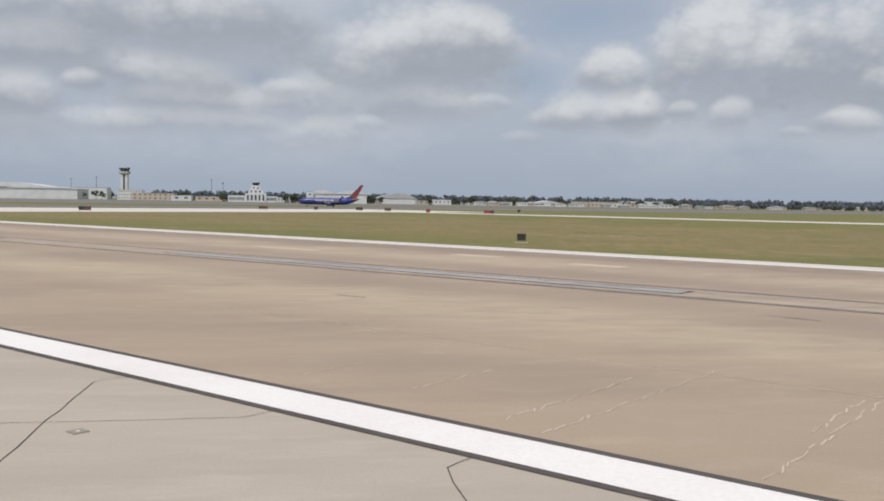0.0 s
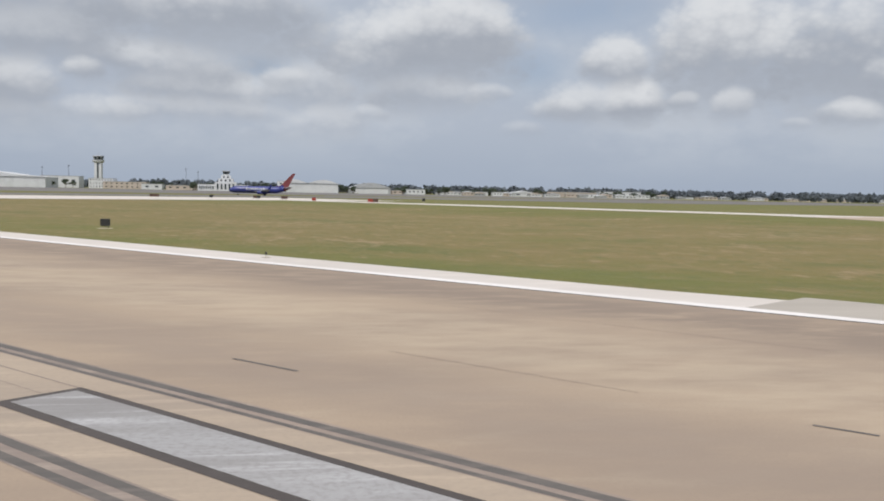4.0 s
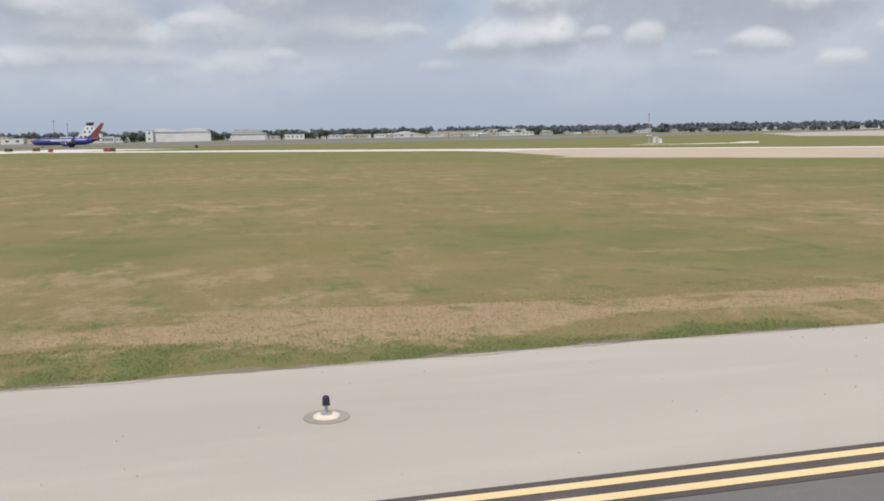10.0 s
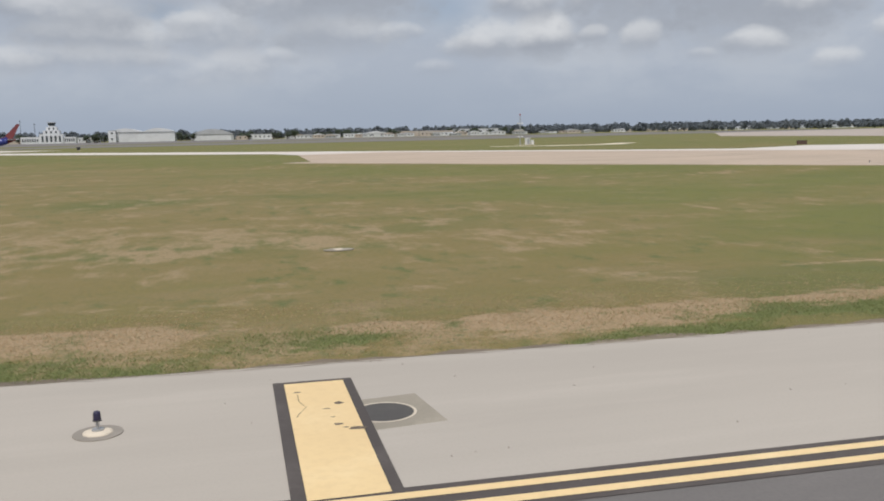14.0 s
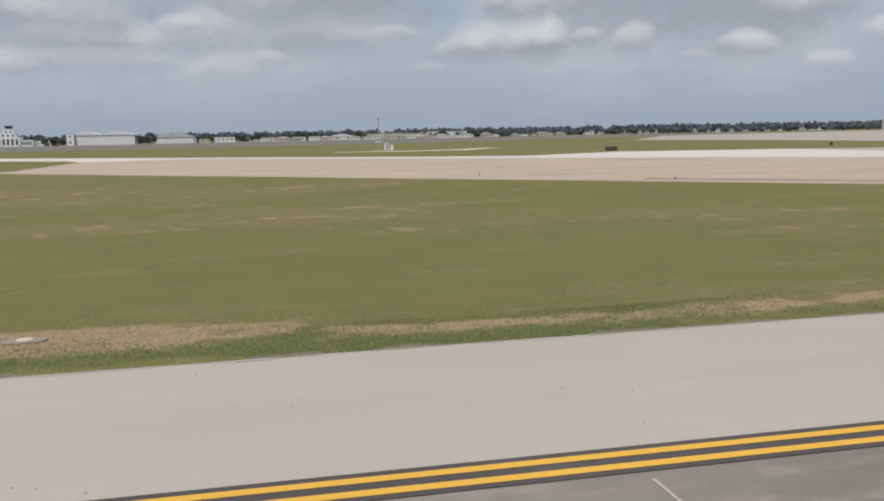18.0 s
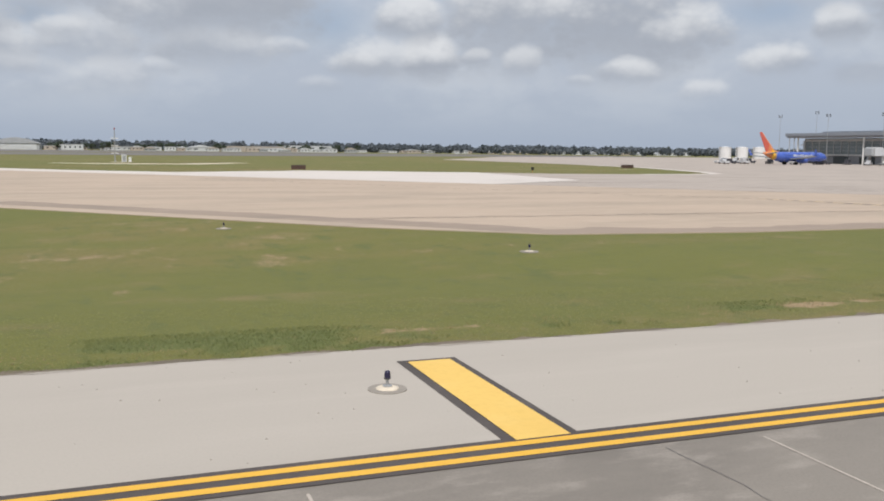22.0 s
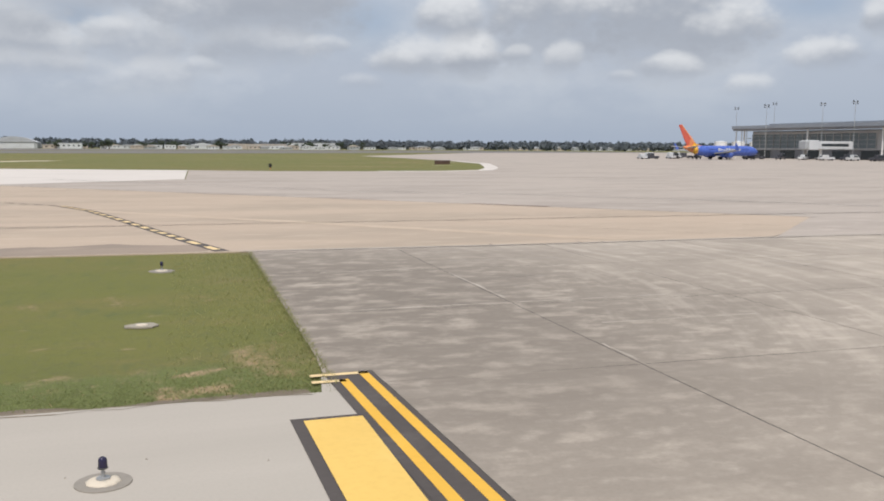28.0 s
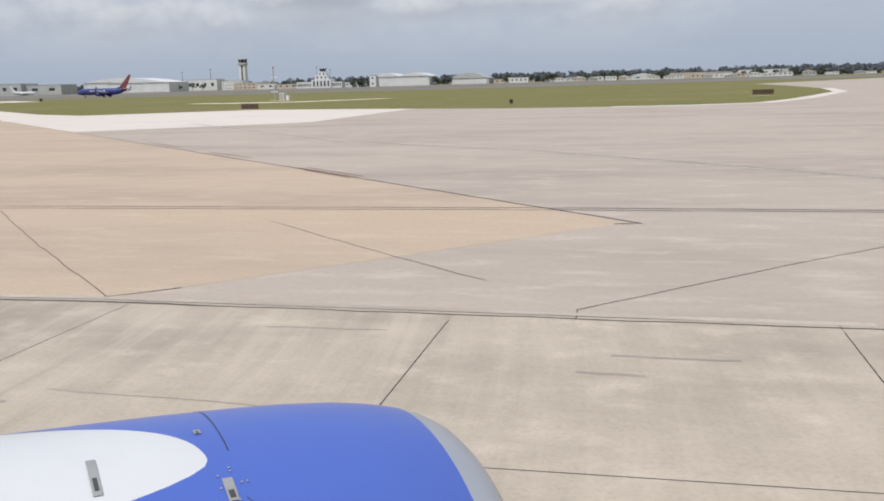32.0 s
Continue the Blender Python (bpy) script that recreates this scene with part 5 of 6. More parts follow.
block(-345, -290, 1210, 40, 13.5, "grey_wall", "grey metal hangar with a flat roof", 1, 2)
block(-470, -390, 1210, 40, 15.0, "white_wall", "white hangar at the airfield's edge", 1, 2)
block(331, 362, 1250, 25, 6.8, "white_wall", "low white workshop building", 1, 5)
block(316, 332, 1250, 22, 5.0, "cream_wall", "small cream building beside the hangar", 1, 2)
block(402, 430, 1300, 18, 4.2, "white_wall", "low white building with a pitched roof", 1, 4, "grey_roof", 1.6)
block(443, 461, 1300, 15, 5.2, "white_wall", "long low white building beside the airfield", 1, 2)
block(497, 531, 1300, 22, 5.2, "white_wall", "white gabled hall beside the airfield", 1, 2, "white_wall", 3.2)
block(545, 632, 1320, 30, 7.6, "cream_wall", "long low tan warehouse with a flat roof", 1, 3)
block(592, 624, 1290, 20, 5.0, "white_wall", "white warehouse with a flat roof", 1, 5)
block(640, 706, 1330, 30, 9.4, "white_wall", "white three-storey block standing among trees", 1, 6)
block(985, 1010, 1500, 20, 4.4, "cream_wall", "low tan shed before the woods", 1, 3, "grey_roof", 1.5)
block(1242, 1272, 1500, 20, 5.0, "grey_wall", "low grey shed before the woods", 1, 3, "grey_roof", 1.5)
block(1430, 1485, 1500, 20, 6.0, "white_wall", "long white shed before the woods", 1, 5)
block(880, 905, 1480, 20, 4.4, "cream_wall", "low tan house before the woods", 1, 3, "grey_roof", 2.0)
block(-72, -16, 1300, 30, 9.5, "cream_wall", "cream airport office building below the tower", 2, 8)
block(-92, -60, 1306, 26, 13.5, "white_wall", "white office wing below the tower", 3, 8)
block(20, 58, 1230, 20, 6.0, "cream_wall", "low cream office with a grey roof", 1, 4)
block(-12, 14, 1240, 20, 7.0, "white_wall", "small white flat-roofed depot building", 1, 2)
block(125, 150, 1200, 18, 6.4, "white_wall", "low white building beside the old terminal", 1, 6)
block(-160, -110, 1330, 30, 16.0, "white_wall", "white block behind the hangars", 1, 4)

# small halls and houses scattered along the far side
rb = random.Random(44)
for k in range(22):
    bx = 300 + 19.5 * k + rb.uniform(-7, 7)
    wd, ht = rb.uniform(6, 20), rb.uniform(2.8, 5.4)
    kind = rb.choice(("white_wall", "white_wall", "cream_wall", "grey_wall"))
    block(bx, bx + wd, 1268 + rb.uniform(0, 24), 12, ht, kind, "small %s hall beside the far airfield road" % {"white_wall": "white", "cream_wall": "cream", "grey_wall": "grey"}[kind], 1, 3, rb.choice(("grey_roof", "white_wall", "cream_wall")), rb.choice((0.0, 1.2, 1.8)))
for k in range(20):
    bx = 780 + 36 * k + rb.uniform(-14, 14)
    wd, ht = rb.uniform(10, 26), rb.uniform(3.2, 5.5)
    kind = rb.choice(("white_wall", "cream_wall", "grey_wall"))
    block(bx, bx + wd, 1470 + rb.uniform(0, 30), 12, ht, kind, "low %s house before the woods" % {"white_wall": "white", "cream_wall": "cream", "grey_wall": "grey"}[kind], 1, 3, "grey_roof", rb.choice((1.4, 2.2, 0.0)))

# control tower
ct = thing("control_tower", (-102.4, 1418, 0), "tall white control tower with a dark glazed cab", "control tower")
part("shaft", box(-5, -5, -0.2, 5, 5, 38), M["white_wall"], ct)
part("stair_strip", box(-1.2, -5.2, 2, 1.2, -5, 37), M["dark_window"], ct, "dark strip of stair glazing")
part("collar", turned([(6.5, 37), (8.5, 39.5), (8.5, 41), (0, 41)], 8), M["white_wall"], ct)
part("walkway", turned([(8.8, 41), (8.8, 41.6), (0, 41.6)], 8), M["grey_roof"], ct)
part("cab_glass", turned([(6.2, 41.6), (7.6, 46.4), (0, 46.4)], 8), M["dark_window"], ct, "dark slanted cab glazing")
for k in range(8):
    a0 = 2 * math.pi * k / 8
    part("mullion", tube((6.25 * math.cos(a0), 6.25 * math.sin(a0), 41.6), (7.65 * math.cos(a0), 7.65 * math.sin(a0), 46.4), 0.25, seg=6), M["grey_wall"], ct)
part("cab_roof", turned([(8.2, 46.4), (8.2, 47.4), (0, 48.2)], 8), M["grey_roof"], ct)
part("antenna", tube((0, 0, 48), (0, 0, 53), 0.2, 0.08), M["metal"], ct)

# old terminal with its stepped tower
ot = thing("old_terminal", (99.5, 1178, 0), "white stepped art-deco terminal with a small control cab", "building")
part("wing", box(-34, 0, -0.1, -13, 16, 8.0), M["white_wall"], ot)
part("wing", box(13, 0, -0.1, 27, 16, 7.5), M["white_wall"], ot)
part("centre_block", box(-13, -2, -0.1, 13, 18, 11.0), M["white_wall"], ot)
part("upper_block", box(-9, 0, 11.0, 9, 16, 15.5), M["white_wall"], ot)
part("tower_stage", box(-6, 3, 15.5, 6, 13, 19.5), M["white_wall"], ot)
part("cab_base", box(-3.6, 5, 19.5, 3.6, 11, 21.0), M["white_wall"], ot)
part("cab_glass", turned([(3.6, 21), (4.6, 24.4), (0, 24.4)], 8), M["dark_window"], ot, "dark cab glazing", at=(0, 8, 0))
part("cab_roof", turned([(5.2, 24.4), (5.2, 25.2), (0, 25.6)], 8), M["grey_roof"], ot, at=(0, 8, 0))
windows(ot, -33, -14, 0, 2.0, 5.8, 7, 1.5)
windows(ot, 14, 26, 0, 2.0, 5.8, 5, 1.5)
windows(ot, -12, 12, -2, 2.0, 9.0, 5, 2.2)
windows(ot, -8, 8, 0, 12.0, 14.6, 3, 2.0)
windows(ot, -5, 5, 3, 16.4, 18.8, 2, 1.8)

# radio masts behind the tower area
for mx, my, mh in ((-150, 1300, 26), (-128, 1350, 30), (25, 1400, 30), (40, 1420, 26)):
    th = thing("radio_mast", (mx, my, 0), "thin grey radio mast with a lamp on top", "mast", "radio masts")
    part("pole", turned([(0.5, -0.1), (0.3, mh * 0.6), (0.18, mh), (0, mh)], 8), M["dark_metal"], th)
    part("head", turned([(0.2, mh), (0.9, mh + 0.5), (0.9, mh + 1.5), (0, mh + 1.8)], 8), M["dark_metal"], th)
    part("base", box(-1, -1, -0.1, 1, 1, 0.6), M["pad"], th)

# storage tanks beside the terminal
for k in range(3):
    tx, ty = 933.4 + k * 11.9, 723.1 - k * 9.8
    th = thing("storage_tank", (tx, ty, 0), "round white fuel storage tank", "tank", "storage tanks")
    part("shell", turned([(5.7, -0.05), (5.7, 10.4), (0, 10.4)], 28), M["white_metal"], th)
    part("roof", turned([(5.8, 10.4), (5.8, 10.7), (0, 11.4)], 28), M["white_metal"], th)
    part("ladder", box(-6.1, -0.25, 0, -5.72, 0.25, 10.8), M["metal"], th)


# ---- terminal ----
term = thing("terminal", pose(677, 353, 0, rz=-90 + 4), "long grey airport concourse with a wide overhanging roof and glazed front", "building")
# local x runs along the front, local y into the building
L1, L2, DEEP = 66, 205, 34
part("lower_wall", box(0, 0, -0.1, L2, DEEP, 4.2), M["terminal_shade"], term, "grey service level with recess shade painted into its colour")
part("glass_front", box(1, -0.4, 4.4, L1, 0, 11.0), M["teal_glass"], term, "dark teal glazing of the upper floor")
part("upper_band", box(1, -0.7, 10.2, L2, -0.42, 11.1), M["terminal_wall"], term, "pale band above the glazing")
part("upper_wall", box(0, 0.05, 4.2, L2, DEEP, 11.6), M["grey_wall"], term)
part("white_front", box(L1, -0.35, 4.0, L2, 0.02, 10.1), M["terminal_wall"], term, "white panelled front")
part("floor_band", box(0, -0.9, 3.7, L2, 0, 4.35), M["terminal_wall"], term)
part("roof", box(-4, -8, 12.9, L2, DEEP + 4, 13.8, 0.1), M["terminal_roof"], term, "dark overhanging metal roof")
part("fascia", box(-4.2, -8.3, 12.6, L2, -8.02, 13.9), M["terminal_roof"], term)
# the shade below the roof is put into the soffit's colour
part("soffit", box(-3.8, -7.8, 11.8, L2, 0, 12.85), M["terminal_shade"], term)
part("upper_roof", box(12, -2, 13.8, L2, DEEP, 14.7), M["terminal_roof"], term)
for k in range(26):
    part("roof_seam", box(k * 8, -8.2, 13.9, k * 8 + 0.3, -2, 14.0), M["grey_roof"], term)
for k in range(17):
    gx = 1 + k * (L1 - 1) / 16
    part("mullion", box(gx - 0.12, -0.62, 4.4, gx + 0.12, -0.4, 11.0), M["metal"], term)
for k in range(3):
    part("transom", box(1, -0.55, 5.9 + k * 1.7, L1, -0.42, 6.05 + k * 1.7), M["metal"], term)
for k in range(6):
    cx = 2 + k * 36
    part("column", tube((cx, -6.5, -0.1), (cx, -6.5, 12.4), 0.35, seg=12), M["white_metal"], term)
for k in range(8):
    wx = L1 + 8 + k * 16
    part("window", box(wx, -0.5, 5.2, wx + 7.5, -0.36, 9.4), M["dark_window"], term)
for k in range(14):
    wx = 3 + k * 14
    part("bay_door", box(wx, -0.2, 0, wx + 8, -0.02, 3.4), M["dark_window"], term)
part("end_stair", box(-3.5, 3, 0, -0.1, 10, 10.5), M["terminal_wall"], term, "pale glazed stair tower")
for k in range(4):
    part("stair_flight", box(-3.2 + 0.6 * (k % 2), -6.5 + 1.6 * k, 1.2 + 2.4 * k, -0.4, -5.2 + 1.6 * k, 1.5 + 2.4 * k), M["white_metal"], term, "white outside stair landing")
for sy in (-6.4, -3.4, -0.6):
    part("stair_post", box(-3.4, sy, 0, -3.15, sy + 0.25, 11.8), M["white_metal"], term)
for k in range(3):
    part("stair_window", box(-3.7, 3.6, 1.5 + k * 3, -3.5, 9.4, 3.6 + k * 3), M["teal_glass"], term)


def jet_bridge(x, y, rz, length):
    th = thing("jet_bridge", pose(x, y, 0, rz=rz), "white boarding bridge on a wheeled column", "jet bridge", "jet bridges")
    part("tunnel", box(0, -1.5, 4.0, length, 1.5, 6.9, 0.1), M["white_wall"], th)
    part("tunnel_window", box(2, -1.54, 5.0, length - 2, -1.5, 6.0), M["dark_window"], th)
    part("cab", box(-4.4, -2.2, 3.7, 0, 2.2, 7.2, 0.15), M["white_wall"], th)
    part("cab_window", box(-4.46, -1.6, 4.8, -4.4, 1.6, 6.4), M["dark_window"], th)
    part("canopy", box(-5.8, -1.9, 3.8, -4.42, 1.9, 7.0, 0.3), M["grey_wall"], th)
    part("column", tube((3, 0, 0.9), (3, 0, 4.0), 0.5), M["white_metal"], th)
    bogie = part("bogie", box(1.8, -1.6, 0.35, 4.2, 1.6, 0.95), M["grey_wall"], th)
    for sy in (-1.4, 1.4):
        part("wheel", tube((3, sy - 0.2, 0.45), (3, sy + 0.2, 0.45), 0.45, seg=16), M["tyre"], bogie)
    part("stair", box(-2.6, 2.3, 0, -1.2, 3.2, 3.8), M["metal"], th, "grey service stair")


jet_bridge(655, 290, 2, 17)
jet_bridge(659, 239, 2, 14)


def light_mast(x, y, h, z=0.0):
    th = thing("apron_light_mast", (x, y, z), "tall slim apron floodlight mast", "light mast", "apron light masts")
    part("pole", turned([(0.17, -0.05), (0.14, 1), (0.06, h), (0, h)], 10), M["metal"], th)
    part("crossbar", box(-1.0, -0.06, h - 0.25, 1.0, 0.06, h - 0.12), M["metal"], th)
    for sx in (-0.9, 0.9):
        part("floodlight", box(sx - 0.22, -0.2, h - 0.15, sx + 0.22, 0.2, h + 0.4, 0.04), M["dark_metal"], th)
        part("floodlight", box(sx - 0.2, -0.2, h - 0.9, sx + 0.2, 0.2, h - 0.45, 0.04), M["dark_metal"], th)


for lx, ly, lh in ((654.1, 316.2, 21), (662.6, 279.1, 21), (700, 395, 24), (712, 382, 26), (662.6, 295.1, 21), (720, 250, 22), (664, 247, 21), (760, 300, 25)):
    light_mast(lx, ly, lh)


# ---- aircraft ----
def loft(sections, seg=28):
    """A closed body along x from (x, centre z, half width, half height) sections."""
    bm = bmesh.new()
    rings = []
    for x, cz, ry, rz in sections:
        rings.append([bm.verts.new((x, ry * math.cos(2 * math.pi * i / seg), cz + rz * math.sin(2 * math.pi * i / seg))) for i in range(seg)])
    for a, b in zip(rings, rings[1:]):
        for i in range(seg):
            j = (i + 1) % seg
            bm.faces.new((a[i], a[j], b[j], b[i]))
    bm.faces.new(rings[0])
    bm.faces.new(rings[-1])
    bmesh.ops.recalc_face_normals(bm, faces=bm.faces)
    return bm


def plate(pts, thick_axis, t):
    """A wing or fin: an outline thickened, rounded at its edges."""
    bm = bmesh.new()
    f = bm.faces.new([bm.verts.new(p) for p in pts])
    r = bmesh.ops.extrude_face_region(bm, geom=[f])
    vec = [0, 0, 0]
    vec[thick_axis] = t
    bmesh.ops.translate(bm, verts=[v for v in r["geom"] if isinstance(v, bmesh.types.BMVert)], vec=vec)
    bmesh.ops.recalc_face_normals(bm, faces=bm.faces)
    bmesh.ops.bevel(bm, geom=list(bm.edges), offset=abs(t) * 0.3, segments=2, affect="EDGES")
    return bm


def airliner(m, label, body, rear, tail, fin_mat, mid):
    th = thing("airliner", m, label, "airplane")
    R = 1.88
    Z = 3.15
    fus = part("fuselage", loft([(5.4, Z + 0.31, R * 0.84, R * 0.845), (6.4, Z + 0.16, R * 0.93, R * 0.93), (8.0, Z, R, R), (20, Z, R, R), (27.5, Z, R, R), (30.0, Z - 0.05, R * 0.94, R * 0.95), (31.6, Z - 0.2, R * 0.75, R * 0.78), (32.8, Z - 0.4, R * 0.46, R * 0.48), (33.4, Z - 0.5, R * 0.15, R * 0.16)]), M[body], th, smooth=True)
    part("rear_fuselage", loft([(3.6, Z + 0.62, R * 0.66, R * 0.68), (5.4, Z + 0.31, R * 0.84, R * 0.845)]), M[rear], th, smooth=True)
    part("tail_cone", loft([(0.0, Z + 1.35, 0.2, 0.24), (1.4, Z + 1.05, R * 0.36, R * 0.4), (3.6, Z + 0.62, R * 0.66, R * 0.68)]), M[tail], th, smooth=True)
    fin = part("fin", plate([(1.4, -0.15, Z + 1.6), (8.8, -0.15, Z + 1.75), (5.4, -0.15, Z + 2.6), (-1.0, -0.15, 12.4), (-2.3, -0.15, 12.4), (0.6, -0.15, 7.0)], 1, 0.3), M[fin_mat], th)
    part("fin_band", plate([(3.6, -0.2, Z + 1.7), (8.3, -0.2, Z + 1.76), (5.3, -0.2, Z + 2.55), (4.5, -0.2, Z + 3.4)], 1, 0.4), M[rear], fin, "golden band at the fin's root")
    part("fin_band", plate([(1.8, -0.19, Z + 1.7), (3.5, -0.19, Z + 1.7), (4.4, -0.19, Z + 3.4), (3.2, -0.19, Z + 5.2)], 1, 0.38), M[mid], fin, "band of colour across the fin")
    part("fin_stripe", plate([(5.2, -0.21, Z + 2.62), (-0.95, -0.21, 12.38), (-1.5, -0.21, 12.38), (4.3, -0.21, Z + 2.75)], 1, 0.42), M["jet_coral"] if fin_mat == "jet_red" else M[fin_mat], fin, "paler stripe along the fin's leading edge")
    part("rudder", plate([(0.9, -0.13, Z + 2.6), (1.8, -0.13, Z + 2.6), (-1.6, -0.13, 12.2), (-2.4, -0.13, 12.2)], 1, 0.26), M[fin_mat], fin)
    for s in (-1, 1):
        part("wing", plate([(19.5, s * 1.5, Z - 1.0), (12.2, s * 1.5, Z - 1.1), (11.8, s * 5.5, Z - 0.85), (9.4, s * 16.6, Z + 0.1), (11.0, s * 16.6, Z + 0.1), (15.6, s * 6.0, Z - 0.75)], 2, 0.42), M["grey_wall"], th, "grey swept wing")
        part("winglet", plate([(9.4, s * 16.6, Z + 0.2), (11.0, s * 16.6, Z + 0.2), (9.3, s * 17.1, Z + 2.7), (8.6, s * 17.1, Z + 2.7)], 1, 0.12), M[body], th)
        part("tailplane", plate([(4.3, s * 0.8, Z + 0.95), (0.9, s * 0.8, Z + 0.95), (-0.6, s * 7.0, Z + 1.5), (0.7, s * 7.0, Z + 1.5)], 2, 0.22), M["grey_wall"], th)
        eng = part("engine", loft([(12.6, 1.75, 0.4, 0.4), (14.0, 1.65, 0.9, 0.9), (16.0, 1.62, 1.05, 1.03), (17.6, 1.62, 0.95, 0.92)], 20), M[body], th, smooth=True, at=(0, s * 4.83, 0))
        part("inlet", tube((17.6, 0, 1.62), (17.66, 0, 1.62), 0.8, 0.78, 20), M["dark_window"], eng)
        part("pylon", box(13.4, -0.2, 2.3, 16.4, 0.2, 2.75), M["grey_wall"], eng)
        gear = part("main_gear", tube((14.2, s * 2.86, 0.5), (14.2, s * 2.6, 2.4), 0.14, seg=10), M["metal"], th)
        for o in (-0.4, 0.4):
            part("tyre", tube((14.2, s * 2.86 + o - 0.18, 0.56), (14.2, s * 2.86 + o + 0.18, 0.56), 0.56, seg=20), M["tyre"], gear)
        for k in range(22):
            part("cabin_window", box(9.6 + k * 0.84, s * (R - 0.03) - 0.02, Z + 0.42, 9.6 + k * 0.84 + 0.3, s * (R - 0.03) + 0.02, Z + 0.8), M["dark_window"], fus)
        # the airline's title as plain white bars
        for k, (w, hgt) in enumerate(((0.9, 0.95), (0.7, 0.7), (0.7, 0.7), (0.7, 0.95), (0.7, 0.95), (1.0, 0.7), (0.7, 0.7), (0.7, 0.7), (0.7, 0.95))):
            part("title_bar", box(14.0 + k * 1.15, s * (R + 0.0) - 0.02, Z + 0.05, 14.0 + k * 1.15 + w, s * (R + 0.0) + 0.03, Z + 0.05 + hgt * 0.9), M["jet_white"], fus)
    part("windscreen", box(30.9, -0.8, Z + 0.75, 31.4, 0.8, Z + 1.2, 0.1), M["dark_window"], fus)
    ng = part("nose_gear", tube((28.6, 0, 0.4), (28.6, 0, 1.5), 0.1, seg=10), M["metal"], th)
    for o in (-0.22, 0.22):
        part("tyre", tube((28.6, o - 0.1, 0.34), (28.6, o + 0.1, 0.34), 0.34, seg=16), M["tyre"], ng)
    return th


airliner(pose(603.6, 297.5, 0, rz=3), "blue airliner with red and golden tail parked at the terminal", "jet_blue", "jet_yellow", "jet_orange", "jet_red", "jet_orange")
airliner(pose(185.0, 524.0, 0.0, rz=176), "navy blue airliner with a red tail rolling along the far runway", "jet_navy", "jet_navy", "tail_dark", "tail_dark", "tail_dark")
airliner(pose(-318, 1140, -0.03, rz=4), "plain white airliner parked before the far hangars", "jet_white", "jet_white", "jet_white", "jet_white", "jet_white")


def vehicle(x, y, rz, mat, long, high, label, name="service_vehicle"):
    th = thing(name, pose(x, y, 0, rz=rz), label, "vehicle", "apron vehicles")
    part("body", box(-long / 2, -0.95, 0.4, long / 2, 0.95, 1.15, 0.1), M[mat], th)
    cab = part("cab", box(-long * 0.1, -0.85, 1.15, long * 0.36, 0.85, high, 0.15), M[mat], th)
    part("side_window", box(-long * 0.06, -0.88, 1.25, long * 0.3, -0.85, high - 0.2), M["dark_window"], cab)
    part("windscreen", box(long * 0.34, -0.7, 1.25, long * 0.37, 0.7, high - 0.2), M["dark_window"], cab)
    for sx in (-long * 0.32, long * 0.32):
        for sy in (-0.85, 0.85):
            part("wheel", tube((sx, sy - 0.12, 0.36), (sx, sy + 0.12, 0.36), 0.36, seg=14), M["tyre"], th)
    return th


rv = random.Random(5)
for vx, vy, vm in ((612, 318, "car_white"), (606, 325, "car_white"), (618, 325, "car_dark"), (624, 333, "car_white"), (632, 338, "car_dark"), (620, 328, "car_white"), (645, 296, "car_dark"), (650, 290, "car_white"),
                   (655, 284, "car_dark"), (652, 268, "car_white"), (657, 262, "car_dark"), (655, 240, "car_white"), (660, 300, "car_dark"), (630, 345, "car_white"), (645, 330, "car_white"), (618, 310, "car_dark"), (626, 304, "car_white"), (634, 300, "car_dark"), (640, 303, "car_dark"), (648, 276, "car_white"), (651, 256, "car_dark"),
                   (654, 247, "car_dark"), (658, 232, "car_white"), (660, 224, "car_dark"), (662, 214, "car_white"), (600, 312, "car_dark"), (592, 306, "car_white"), (664, 205, "car_dark"), (656, 275, "car_dark")):
    vehicle(vx, vy, rv.choice((0, 30, 80, 170)), vm, rv.uniform(4.2, 6.2), rv.uniform(1.9, 2.5), "%s apron service vehicle standing before the terminal" % ("white" if vm == "car_white" else "dark"))


# ---- trees ----
def leaf_cloud(rnd, lobes, per, size):
    vs, fs = [], []
    for cx, cy, cz, rx, rz_ in lobes:
        for _ in range(per):
            u, w = rnd.uniform(-1, 1), rnd.uniform(0, 2 * math.pi)
            k = rnd.uniform(0.55, 1.05)
            q = math.sqrt(1 - u * u) * k
            c = Vector((cx + rx * q * math.cos(w), cy + rx * q * math.sin(w), cz + rz_ * u * k))
            nrm = (Vector((q * math.cos(w), q * math.sin(w), u * k)) + 0.7 * Vector((rnd.uniform(-1, 1), rnd.uniform(-1, 1), rnd.uniform(-0.3, 1)))).normalized()
            t = nrm.orthogonal().normalized()
            b = nrm.cross(t)
            s = size * rnd.uniform(0.6, 1.4)
            i = len(vs)
            vs += [tuple(c + t * s), tuple(c + b * s * 0.8), tuple(c - t * s * 0.9), tuple(c - b * s)]
            fs.append((i, i + 1, i + 2, i + 3))
    return vs, fs


